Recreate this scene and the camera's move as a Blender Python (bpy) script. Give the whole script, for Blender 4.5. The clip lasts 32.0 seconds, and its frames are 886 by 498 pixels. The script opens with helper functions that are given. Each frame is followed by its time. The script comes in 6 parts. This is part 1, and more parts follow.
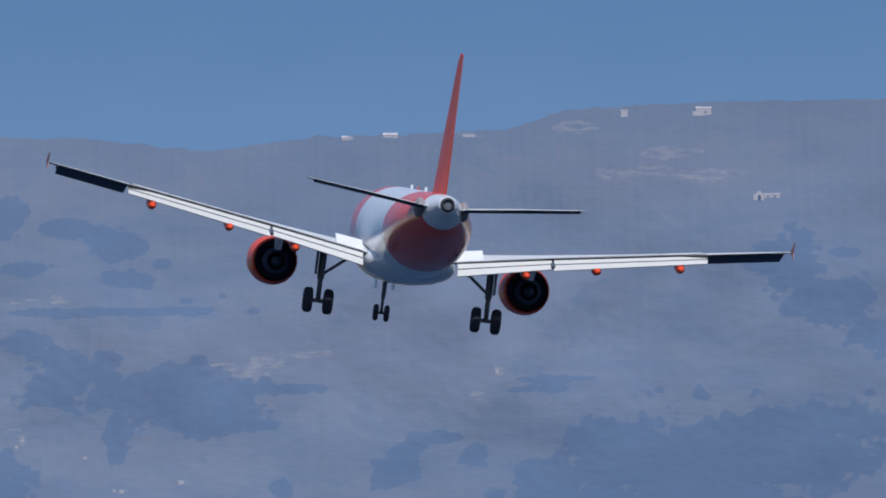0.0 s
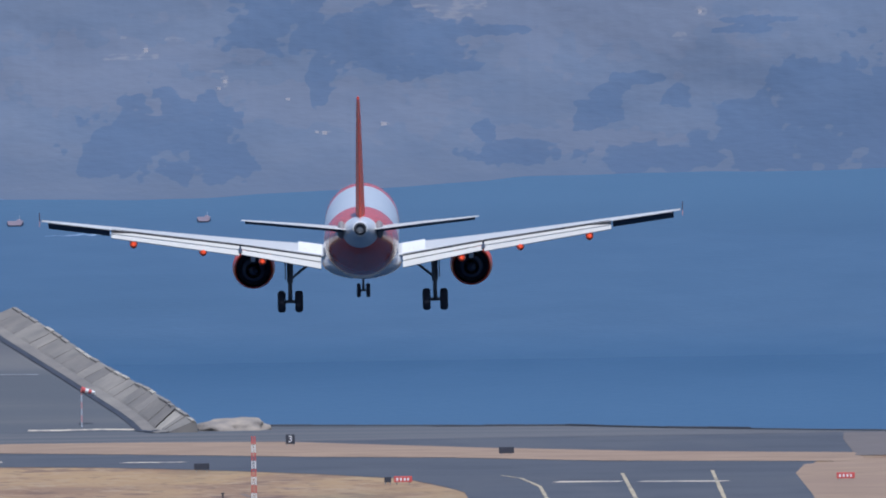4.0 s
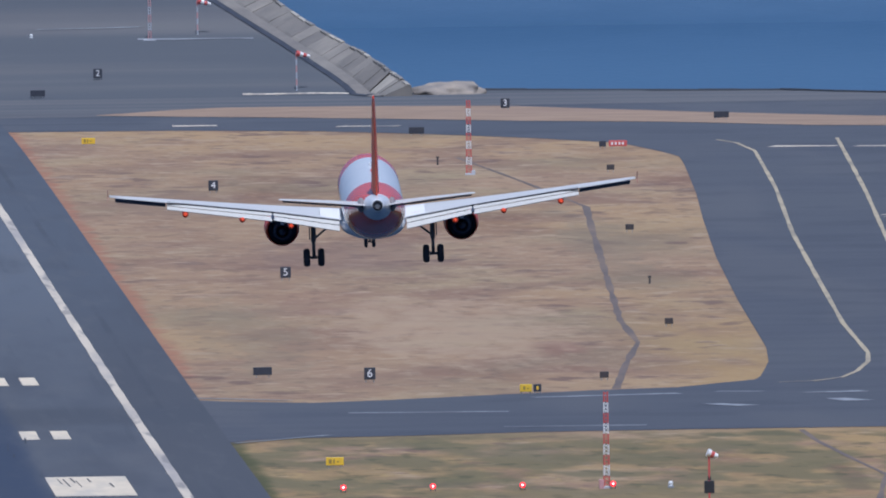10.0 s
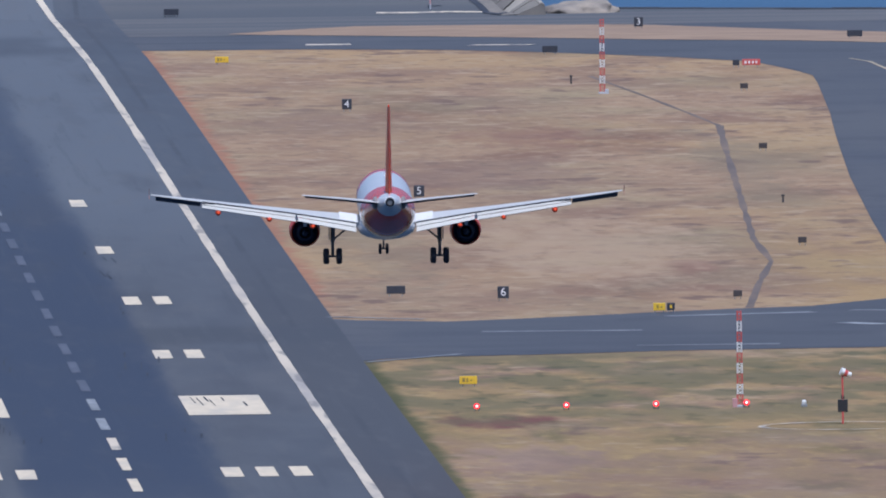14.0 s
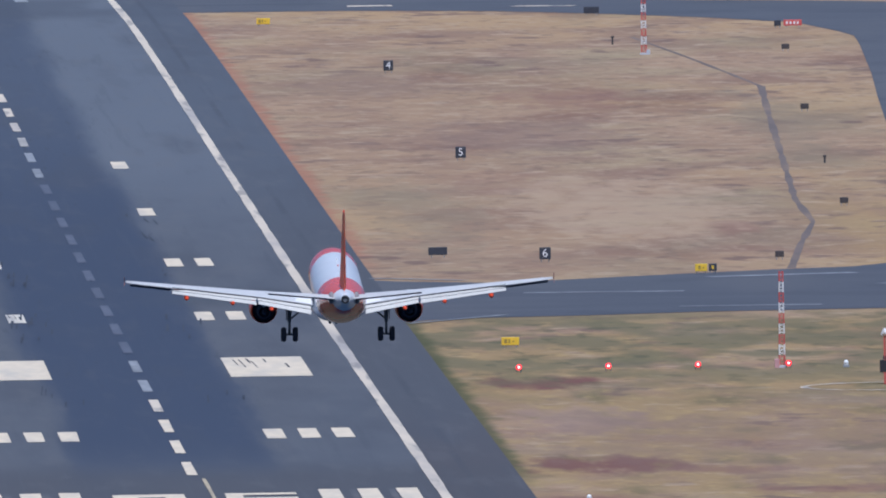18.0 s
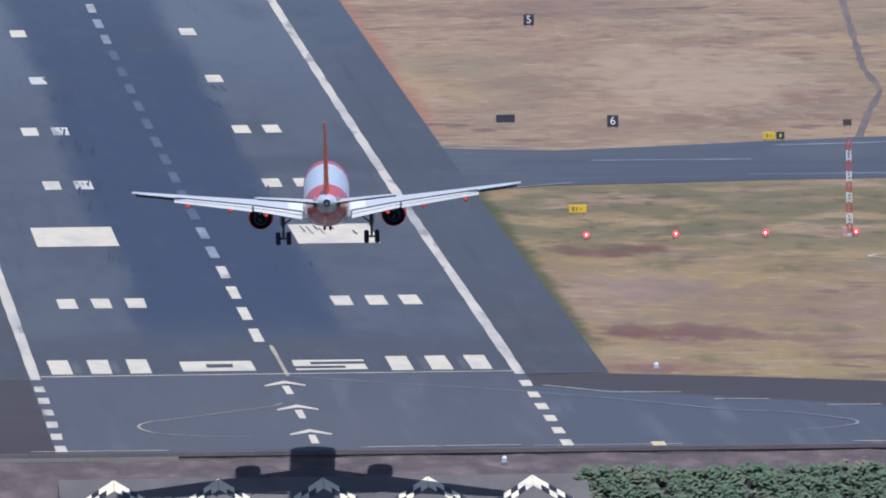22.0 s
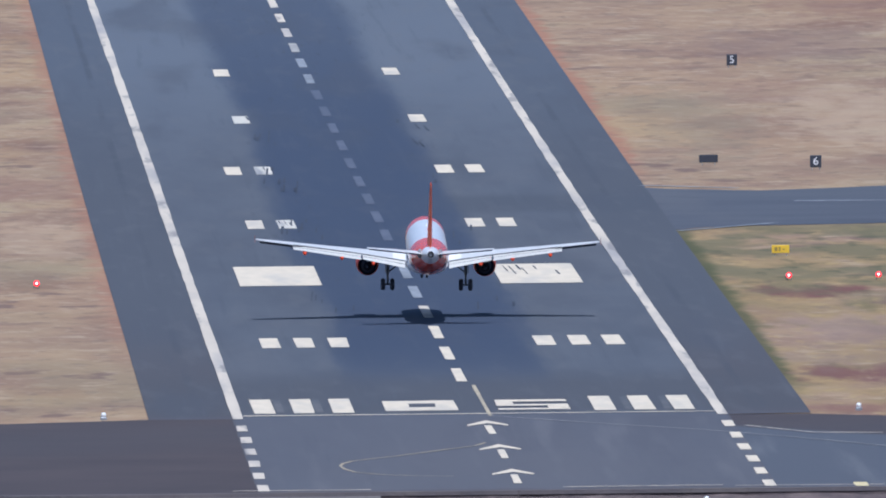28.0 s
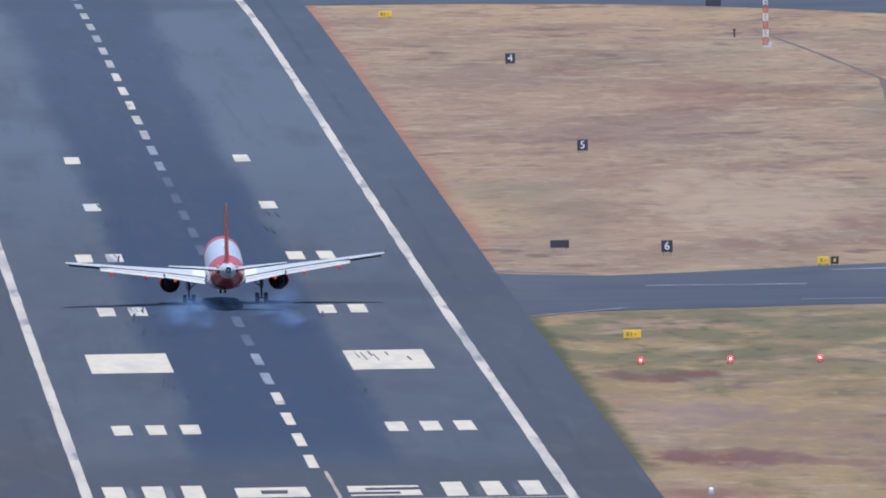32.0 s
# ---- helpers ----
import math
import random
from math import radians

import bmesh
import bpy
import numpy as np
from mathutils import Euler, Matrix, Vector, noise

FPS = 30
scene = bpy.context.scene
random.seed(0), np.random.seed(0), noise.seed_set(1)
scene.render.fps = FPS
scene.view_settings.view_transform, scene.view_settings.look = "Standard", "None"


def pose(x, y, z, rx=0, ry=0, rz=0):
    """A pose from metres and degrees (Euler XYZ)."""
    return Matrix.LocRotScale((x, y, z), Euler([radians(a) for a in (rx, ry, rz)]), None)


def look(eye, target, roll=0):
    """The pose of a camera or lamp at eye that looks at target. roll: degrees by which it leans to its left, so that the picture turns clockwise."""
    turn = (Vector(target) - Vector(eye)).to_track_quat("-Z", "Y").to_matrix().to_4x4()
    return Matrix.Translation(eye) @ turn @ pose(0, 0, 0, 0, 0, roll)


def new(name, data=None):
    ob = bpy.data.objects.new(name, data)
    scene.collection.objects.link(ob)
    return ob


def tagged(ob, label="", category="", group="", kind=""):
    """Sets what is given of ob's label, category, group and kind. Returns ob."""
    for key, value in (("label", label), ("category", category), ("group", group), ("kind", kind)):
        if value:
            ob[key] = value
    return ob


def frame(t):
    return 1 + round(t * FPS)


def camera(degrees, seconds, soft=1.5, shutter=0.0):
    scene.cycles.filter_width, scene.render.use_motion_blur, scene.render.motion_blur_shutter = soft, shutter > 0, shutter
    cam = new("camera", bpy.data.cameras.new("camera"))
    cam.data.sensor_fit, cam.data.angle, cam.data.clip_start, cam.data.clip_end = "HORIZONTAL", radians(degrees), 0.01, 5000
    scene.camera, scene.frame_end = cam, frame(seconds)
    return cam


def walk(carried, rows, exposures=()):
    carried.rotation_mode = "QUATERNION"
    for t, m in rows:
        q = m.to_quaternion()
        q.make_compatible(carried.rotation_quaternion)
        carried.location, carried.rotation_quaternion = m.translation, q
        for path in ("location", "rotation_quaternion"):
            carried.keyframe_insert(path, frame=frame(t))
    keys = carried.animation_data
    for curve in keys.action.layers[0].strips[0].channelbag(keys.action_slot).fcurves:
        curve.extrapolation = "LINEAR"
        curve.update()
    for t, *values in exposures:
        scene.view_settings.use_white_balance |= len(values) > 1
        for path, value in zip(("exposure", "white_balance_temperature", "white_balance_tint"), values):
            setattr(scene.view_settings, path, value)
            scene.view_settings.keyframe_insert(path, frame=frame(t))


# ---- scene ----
# ---- camera ----
EYE = (-69.21, -3152.19, 134.63)
cam = camera(1.4727, 32.0, soft=1.9)
VIEWS = [
    (0, 2.6564, -0.6796, -0.701), (0.5, 2.5999, -0.8026, -0.802), (1, 2.5295, -0.9042, -0.761), (1.5, 2.4727, -0.9675, -0.745),
    (2, 2.4634, -1.0539, -0.748), (2.5, 2.4350, -1.1682, -0.697), (3, 2.3898, -1.2329, -0.745), (3.5, 2.3723, -1.2329, -0.627),
    (4, 2.3114, -1.2723, -0.815), (4.5, 2.2109, -1.4113, -0.746), (6.5, 2.0595, -1.4946, -0.715), (7, 1.9955, -1.5687, -0.583),
    (7.5, 1.9559, -1.5846, -0.624), (8, 1.8881, -1.5624, -0.681), (8.5, 1.8725, -1.6196, -0.840), (9, 1.9410, -1.7153, -0.839),
    (9.5, 1.9839, -1.8052, -0.801), (10, 1.9466, -1.8260, -0.735), (10.5, 1.8893, -1.8464, -0.593), (11, 1.8215, -1.8784, -0.639),
    (11.5, 1.7556, -1.9472, -0.786), (12, 1.7343, -1.9678, -0.873), (12.5, 1.7549, -1.9041, -0.769), (13, 1.7532, -1.8630, -0.770),
    (13.5, 1.7363, -1.8696, -0.700), (14, 1.7230, -1.9583, -0.735), (14.5, 1.6937, -2.0327, -0.612), (15, 1.6387, -1.9889, -0.668),
    (15.5, 1.6094, -1.9562, -0.662), (17.5, 1.6284, -2.0040, -0.855), (18, 1.6526, -2.0218, -0.851), (18.5, 1.6284, -2.0925, -0.751),
    (19, 1.5656, -2.1509, -0.795), (19.5, 1.4855, -2.1623, -0.748), (20, 1.4774, -2.0927, -0.687), (20.5, 1.4751, -2.0271, -0.618),
    (21, 1.4241, -2.0714, -0.559), (21.5, 1.4539, -2.1896, -0.659), (22, 1.5373, -2.2408, -0.687), (22.5, 1.4938, -2.2365, -0.850),
    (23, 1.3732, -2.1881, -0.916), (23.5, 1.3393, -2.1705, -0.852), (24, 1.3725, -2.1780, -0.771), (24.5, 1.3873, -2.1737, -0.716),
    (25, 1.3246, -2.1632, -0.830), (25.5, 1.2889, -2.1755, -0.800), (27.5, 1.2556, -2.1532, -0.666), (28, 1.2008, -2.1710, -0.584),
    (28.5, 1.1429, -2.0743, -0.586), (29, 1.1240, -1.9898, -0.733), (29.5, 1.1414, -1.9371, -0.695), (30, 1.1714, -1.9647, -0.821),
    (30.5, 1.2354, -2.0329, -0.853), (31, 1.3549, -2.0847, -0.841), (31.5, 1.4539, -2.0803, -0.848), (32, 1.4496, -2.0307, -0.862),
]
walk(cam, [(t, pose(*EYE, 90 + tilt, 0, -pan) @ pose(0, 0, 0, 0, 0, lean)) for t, pan, tilt, lean in VIEWS],
     exposures=[(0.0, -0.08, 5430, 12), (2.0, -0.06, 5320, 12), (4.0, -0.05, 5300, 13), (7.0, -0.12, 5200, 13), (10.0, -0.19, 5180, 14), (12.0, -0.24, 5250, 16), (13.0, -0.20, 5180, 14), (15.0, -0.08, 5220, 15), (18.0, -0.12, 5180, 14), (19.0, -0.14, 5160, 13), (22.0, 0.02, 5160, 13), (25.0, 0.04, 5150, 13), (29.0, 0.08, 5120, 12), (32.0, 0.06, 5120, 12)])

# the airliner: seconds, place of its main wheels, heading, nose-up, bank (degrees)
FLIGHT = [
    (0, 0.81, -1600.58, 112.89, -1.50, 0.20, 7.67), (0.5, -0.08, -1567.66, 109.62, -0.89, 1.33, 7.21), (1, -0.36, -1534.73, 106.59, -0.12, 1.97, 5.82),
    (1.5, -0.52, -1501.76, 103.48, 0.29, 2.14, 2.75), (2, -0.34, -1468.70, 100.95, 0.60, 2.21, 0.61), (2.5, -0.37, -1435.57, 98.32, 1.13, 2.20, 0.54),
    (3, -0.26, -1402.45, 95.91, 1.63, 1.99, 0.35), (3.5, -0.25, -1369.43, 93.39, 2.00, 2.14, -0.05), (4, -0.19, -1336.56, 91.07, 2.37, 2.45, -0.23),
    (4.5, 0.05, -1303.91, 88.53, 2.10, 2.69, -1.72), (5, 0.18, -1271.39, 86.07, 1.72, 2.80, -2.01), (5.5, 0.24, -1238.97, 83.69, 1.30, 2.77, -1.51),
    (6, 0.27, -1206.61, 81.43, 0.89, 2.59, -0.61), (6.5, 0.32, -1174.30, 79.32, 0.54, 2.24, 0.28), (7, 0.44, -1142.00, 77.37, 0.32, 1.73, 0.75),
    (7.5, 0.41, -1109.71, 75.38, 0.57, 1.45, 0.82), (8, 0.47, -1077.47, 73.19, 0.52, 1.67, 0.54), (8.5, 0.49, -1045.30, 70.68, 0.29, 2.08, 1.80),
    (9, 0.60, -1013.23, 68.33, 0.43, 2.67, 2.41), (9.5, 0.88, -981.28, 65.77, 0.80, 3.20, 0.64), (10, 1.23, -949.44, 63.46, 0.70, 3.57, -1.29),
    (10.5, 1.34, -917.67, 61.28, 0.65, 3.71, -1.87), (11, 1.40, -885.97, 59.24, 0.65, 3.66, -1.07), (11.5, 1.40, -854.30, 57.24, 0.61, 3.45, -0.52),
    (12, 1.35, -822.66, 55.38, 0.43, 2.95, -0.52), (12.5, 1.21, -790.99, 53.94, 0.47, 2.25, -0.82), (13, 1.06, -759.27, 52.77, 0.83, 1.59, -0.67),
    (13.5, 0.70, -727.47, 51.45, 0.96, 1.41, -0.10), (14, 0.63, -695.61, 49.62, 0.80, 1.69, 0.22), (14.5, 0.46, -663.65, 47.54, 0.32, 1.98, -0.69),
    (15, 0.67, -631.58, 45.57, -0.14, 2.24, -0.96), (15.5, 0.50, -599.40, 43.20, -0.65, 2.71, -0.01), (16, 0.29, -567.11, 40.90, -0.83, 3.12, 1.24),
    (16.5, 0.12, -534.72, 38.64, -0.78, 3.49, 2.34), (17, 0.08, -502.26, 36.36, -0.59, 3.84, 2.86), (17.5, 0.25, -469.73, 34.03, -0.36, 4.19, 2.36),
    (18, 0.73, -437.15, 31.61, -0.18, 4.56, 0.39), (18.5, 1.13, -404.49, 29.49, -0.47, 4.64, -1.42), (19, 1.43, -371.76, 27.82, -0.46, 4.46, -2.15),
    (19.5, 1.50, -338.99, 26.30, -0.21, 4.25, -1.49), (20, 1.32, -306.17, 24.90, -0.05, 4.07, -0.48), (20.5, 1.09, -273.34, 23.37, 0.37, 3.82, 0.26),
    (21, 1.02, -240.52, 21.73, 0.67, 3.75, 0.31), (21.5, 0.88, -207.71, 20.13, 1.00, 3.90, -0.30), (22, 0.74, -174.92, 18.66, 1.28, 3.74, -0.83),
    (22.5, 0.62, -142.19, 17.24, 1.36, 3.35, -1.03), (23, 0.61, -109.53, 15.84, 1.23, 2.91, -1.14), (23.5, 0.36, -76.94, 14.29, 0.62, 3.01, 0.18),
    (24, 0.08, -44.44, 12.50, 0.27, 3.40, 2.10), (24.5, 0.03, -12.03, 10.39, 0.25, 3.96, 1.79), (25, 0.17, 20.33, 8.65, 0.30, 4.37, 0.29),
    (25.5, 0.07, 53.56, 7.21, 0.19, 4.63, -0.61), (26, -0.02, 86.77, 6.13, 0.21, 4.42, -0.74), (26.5, -0.09, 119.93, 5.27, 0.29, 4.00, -0.36),
    (27, -0.14, 153.05, 4.52, 0.37, 3.61, 0.23), (27.5, -0.18, 186.11, 3.73, 0.37, 3.49, 0.79), (28, -0.19, 219.11, 2.77, 0.22, 3.86, 1.03),
    (28.5, -0.18, 252.07, 1.86, 0.14, 4.57, 0.81), (29, -0.19, 285.00, 1.24, 0.16, 4.88, 0.26), (29.5, -0.14, 317.93, 1.04, 0.15, 4.75, 0.08),
    (30, -0.20, 350.82, 0.70, 0.21, 4.97, 0.61), (30.5, -0.23, 382.79, 0.49, 0.08, 4.99, 1.23), (31, -0.22, 414.75, 0.31, 0.05, 4.71, 0.97),
    (31.5, -0.26, 446.71, 0.36, 0.07, 4.18, -0.19), (32, -0.34, 478.67, 0.39, -0.13, 3.67, -0.91),
]

# ---- sky, sun ----
SUN_SHIFT = (-0.05, 0.5)          # how far a shadow falls, per metre of height
world = bpy.data.worlds.new("sky")
scene.world = world
world.use_nodes = True
wn = world.node_tree.nodes
sky = wn.new("ShaderNodeTexSky")
sky.sky_type, sky.sun_disc = 'NISHITA', False
elev = math.atan2(1.0, math.hypot(*SUN_SHIFT))
sky.sun_elevation = elev
sky.sun_rotation = math.atan2(-SUN_SHIFT[0], -SUN_SHIFT[1])
sky.altitude, sky.air_density, sky.dust_density = 150, 1.0, 1.2
wn["Background"].inputs["Strength"].default_value = 0.075
world.node_tree.links.new(sky.outputs[0], wn["Background"].inputs["Color"])
sun = new("sun", bpy.data.lights.new("sun", 'SUN'))
sun.data.energy, sun.data.angle, sun.data.color = 4.3, radians(0.55), (1.0, 0.95, 0.885)
sun.matrix_world = look((0, 0, 400), (SUN_SHIFT[0], SUN_SHIFT[1], 399))


# ---- materials ----
def material(name, c1, c2, scale=1.0, rough=0.7, metal=0.0, bump=0.0, fine=8.0, c3=None, stretch=(1, 1, 1), spec=0.5, big=0.12):
    """Two tones mixed by noise at two scales, with a fine grain bump."""
    m = bpy.data.materials.new(name)
    m.use_nodes = True
    n, l = m.node_tree.nodes, m.node_tree.links
    b = n["Principled BSDF"]
    b.inputs["Roughness"].default_value, b.inputs["Metallic"].default_value = rough, metal
    b.inputs["Specular IOR Level"].default_value = spec
    co = n.new("ShaderNodeTexCoord")
    mp = n.new("ShaderNodeMapping")
    mp.inputs["Scale"].default_value = stretch
    l.new(co.outputs["Object"], mp.inputs[0])
    n1, n2 = n.new("ShaderNodeTexNoise"), n.new("ShaderNodeTexNoise")
    for x, s in ((n1, scale), (n2, scale * big)):
        l.new(mp.outputs[0], x.inputs["Vector"])
        x.inputs["Scale"].default_value, x.inputs["Detail"].default_value = s, 6
    r1 = n.new("ShaderNodeMapRange")
    r1.inputs[1].default_value, r1.inputs[2].default_value = 0.32, 0.68
    l.new(n1.outputs[0], r1.inputs[0])
    x1 = n.new("ShaderNodeMix")
    x1.data_type = 'RGBA'
    x1.inputs[6].default_value, x1.inputs[7].default_value = (*c1, 1), (*c2, 1)
    l.new(r1.outputs[0], x1.inputs[0])
    x2 = n.new("ShaderNodeMix")
    x2.data_type = 'RGBA'
    x2.inputs[7].default_value = (*(c3 or tuple(0.6 * v + 0.25 * w for v, w in zip(c1, c2))), 1)
    r2 = n.new("ShaderNodeMapRange")
    r2.inputs[1].default_value, r2.inputs[2].default_value = 0.5, 0.72
    l.new(n2.outputs[0], r2.inputs[0])
    l.new(r2.outputs[0], x2.inputs[0])
    l.new(x1.outputs[2], x2.inputs[6])
    l.new(x2.outputs[2], b.inputs["Base Color"])
    if bump:
        n3, bp = n.new("ShaderNodeTexNoise"), n.new("ShaderNodeBump")
        n3.inputs["Scale"].default_value, n3.inputs["Detail"].default_value = fine, 4
        l.new(mp.outputs[0], n3.inputs["Vector"])
        l.new(n3.outputs[0], bp.inputs["Height"])
        bp.inputs["Strength"].default_value, bp.inputs["Distance"].default_value = bump, 0.5 / fine
        l.new(bp.outputs[0], b.inputs["Normal"])
    return m


def colour_out(m):
    """The socket that feeds the base colour, and the shader."""
    b = m.node_tree.nodes["Principled BSDF"]
    return b.inputs["Base Color"].links[0].from_socket, b


def ramp(n, l, src, a, b):
    r = n.new("ShaderNodeMapRange")
    r.interpolation_type = 'SMOOTHSTEP'
    r.inputs[1].default_value, r.inputs[2].default_value = a, b
    l.new(src, r.inputs[0])
    return r.outputs[0]


def calc(n, l, op, a, b=0.0):
    x = n.new("ShaderNodeMath")
    x.operation = op
    for i, v in enumerate((a, b)):
        if isinstance(v, (int, float)):
            x.inputs[i].default_value = v
        else:
            l.new(v, x.inputs[i])
    return x.outputs[0]


def tint(m, mask, colour, amount=1.0):
    """Lays another colour over a material where mask is 1."""
    n, l = m.node_tree.nodes, m.node_tree.links
    src, b = colour_out(m)
    x = n.new("ShaderNodeMix")
    x.data_type = 'RGBA'
    l.new(calc(n, l, 'MULTIPLY', mask, amount), x.inputs[0])
    l.new(src, x.inputs[6])
    x.inputs[7].default_value = (*colour, 1)
    l.new(x.outputs[2], b.inputs["Base Color"])


def xyz(m):
    n, l = m.node_tree.nodes, m.node_tree.links
    co, s = n.new("ShaderNodeTexCoord"), n.new("ShaderNodeSeparateXYZ")
    l.new(co.outputs["Object"], s.inputs[0])
    return n, l, co, s


def noise_of(n, l, co, scale, stretch=(1, 1, 1), detail=5):
    mp, x = n.new("ShaderNodeMapping"), n.new("ShaderNodeTexNoise")
    mp.inputs["Scale"].default_value = stretch
    l.new(co.outputs["Object"], mp.inputs[0])
    l.new(mp.outputs[0], x.inputs["Vector"])
    x.inputs["Scale"].default_value, x.inputs["Detail"].default_value = scale, detail
    return x.outputs[0]


M = {}
M["grass"] = material("dry_grass", (0.335, 0.227, 0.139), (0.272, 0.177, 0.113), scale=0.22, rough=0.95, bump=0.3, fine=1.2, c3=(0.335, 0.253, 0.147), big=0.16, spec=0.1, stretch=(1, 0.45, 1))
n, l, co, s = xyz(M["grass"])
tint(M["grass"], ramp(n, l, noise_of(n, l, co, 0.011, (1.0, 0.35, 1), 4), 0.42, 0.62), (0.373, 0.248, 0.126), 0.7)    # golden stretches
tint(M["grass"], ramp(n, l, noise_of(n, l, co, 0.016, (1.0, 0.3, 1), 5), 0.50, 0.68), (0.238, 0.162, 0.105), 0.6)    # duller stretches
tint(M["grass"], ramp(n, l, noise_of(n, l, co, 0.05, (1.0, 0.4, 1), 8), 0.46, 0.64), (0.224, 0.142, 0.099), 0.7)     # thin brownish growth
tint(M["grass"], ramp(n, l, noise_of(n, l, co, 0.042, (1.0, 0.28, 1), 9), 0.54, 0.70), (0.177, 0.096, 0.067), 0.6)   # bare reddish earth
tint(M["grass"], ramp(n, l, noise_of(n, l, co, 0.5, (1.0, 0.26, 1), 8), 0.50, 0.66), (0.385, 0.292, 0.190), 0.32)       # bleached tufts
tint(M["grass"], ramp(n, l, noise_of(n, l, co, 0.38, (1.0, 0.3, 1), 8), 0.54, 0.68), (0.125, 0.088, 0.070), 0.38)     # dark tufts
tint(M["grass"], ramp(n, l, noise_of(n, l, co, 0.028, (1.0, 0.25, 1), 6), 0.50, 0.66), (0.215, 0.178, 0.112), 0.45)      # olive growth
near = calc(n, l, 'MULTIPLY', ramp(n, l, s.outputs[1], 470.0, 420.0), ramp(n, l, s.outputs[0], 0.0, 25.0))
tint(M["grass"], calc(n, l, 'MULTIPLY', near, ramp(n, l, noise_of(n, l, co, 0.07, (1, 0.3, 1), 8), 0.36, 0.56)), (0.285, 0.196, 0.084), 0.65)   # greener grass near the threshold
tint(M["grass"], calc(n, l, 'MULTIPLY', near, ramp(n, l, noise_of(n, l, co, 0.13, (1, 0.22, 1), 9), 0.50, 0.72)), (0.129, 0.110, 0.054), 0.75)
tint(M["grass"], calc(n, l, 'MULTIPLY', near, ramp(n, l, noise_of(n, l, co, 0.5, (1, 0.2, 1), 8), 0.52, 0.68)), (0.367, 0.261, 0.116), 0.5)
tint(M["grass"], calc(n, l, 'MULTIPLY', near, ramp(n, l, noise_of(n, l, co, 0.10, (1, 0.2, 1), 8), 0.55, 0.70)), (0.243, 0.148, 0.107), 0.5)
for sgn, y0, y1 in ((1, 556.0, 640.0), (-1, 60.0, 300.0)):
    edge = calc(n, l, 'ADD', calc(n, l, 'MULTIPLY', s.outputs[0], float(sgn)), calc(n, l, 'MULTIPLY', calc(n, l, 'SUBTRACT', noise_of(n, l, co, 0.35, (1, 0.25, 1), 7), 0.5), 4.5))
    side = ramp(n, l, calc(n, l, 'MULTIPLY', s.outputs[0], float(sgn)), 24.0, 28.0)
    red = calc(n, l, 'MULTIPLY', calc(n, l, 'MULTIPLY', ramp(n, l, edge, 32.4, 30.4), side), ramp(n, l, s.outputs[1], y0, y1))
    tint(M["grass"], red, (0.310, 0.140, 0.088), 0.72 if sgn > 0 else 0.5)
gold = calc(n, l, 'MULTIPLY', calc(n, l, 'MULTIPLY', ramp(n, l, s.outputs[0], 78.0, 90.0), ramp(n, l, s.outputs[1], 900.0, 700.0)), ramp(n, l, noise_of(n, l, co, 0.09, (1, 0.2, 1), 7), 0.36, 0.56))
tint(M["grass"], gold, (0.357, 0.241, 0.107), 0.6)
cluster = ramp(n, l, noise_of(n, l, co, 0.03, (1.0, 0.3, 1), 3), 0.46, 0.60)
tint(M["grass"], calc(n, l, 'MULTIPLY', cluster, ramp(n, l, noise_of(n, l, co, 0.16, (1.0, 0.42, 1), 4), 0.56, 0.66)), (0.150, 0.098, 0.080), 0.8)     # dark mown streaks
tint(M["grass"], ramp(n, l, noise_of(n, l, co, 0.19, (1.0, 0.5, 1), 4), 0.58, 0.70), (0.405, 0.305, 0.200), 0.45)                                  # pale straw streaks
tint(M["grass"], ramp(n, l, noise_of(n, l, co, 0.9, (1.0, 0.4, 1), 6), 0.56, 0.68), (0.190, 0.140, 0.108), 0.22)                                    # tufts
CLAY, EARTH, STRAW, OLIVE, UMBER = (0.160, 0.078, 0.062), (0.198, 0.104, 0.080), (0.400, 0.290, 0.188), (0.225, 0.175, 0.115), (0.195, 0.132, 0.104)
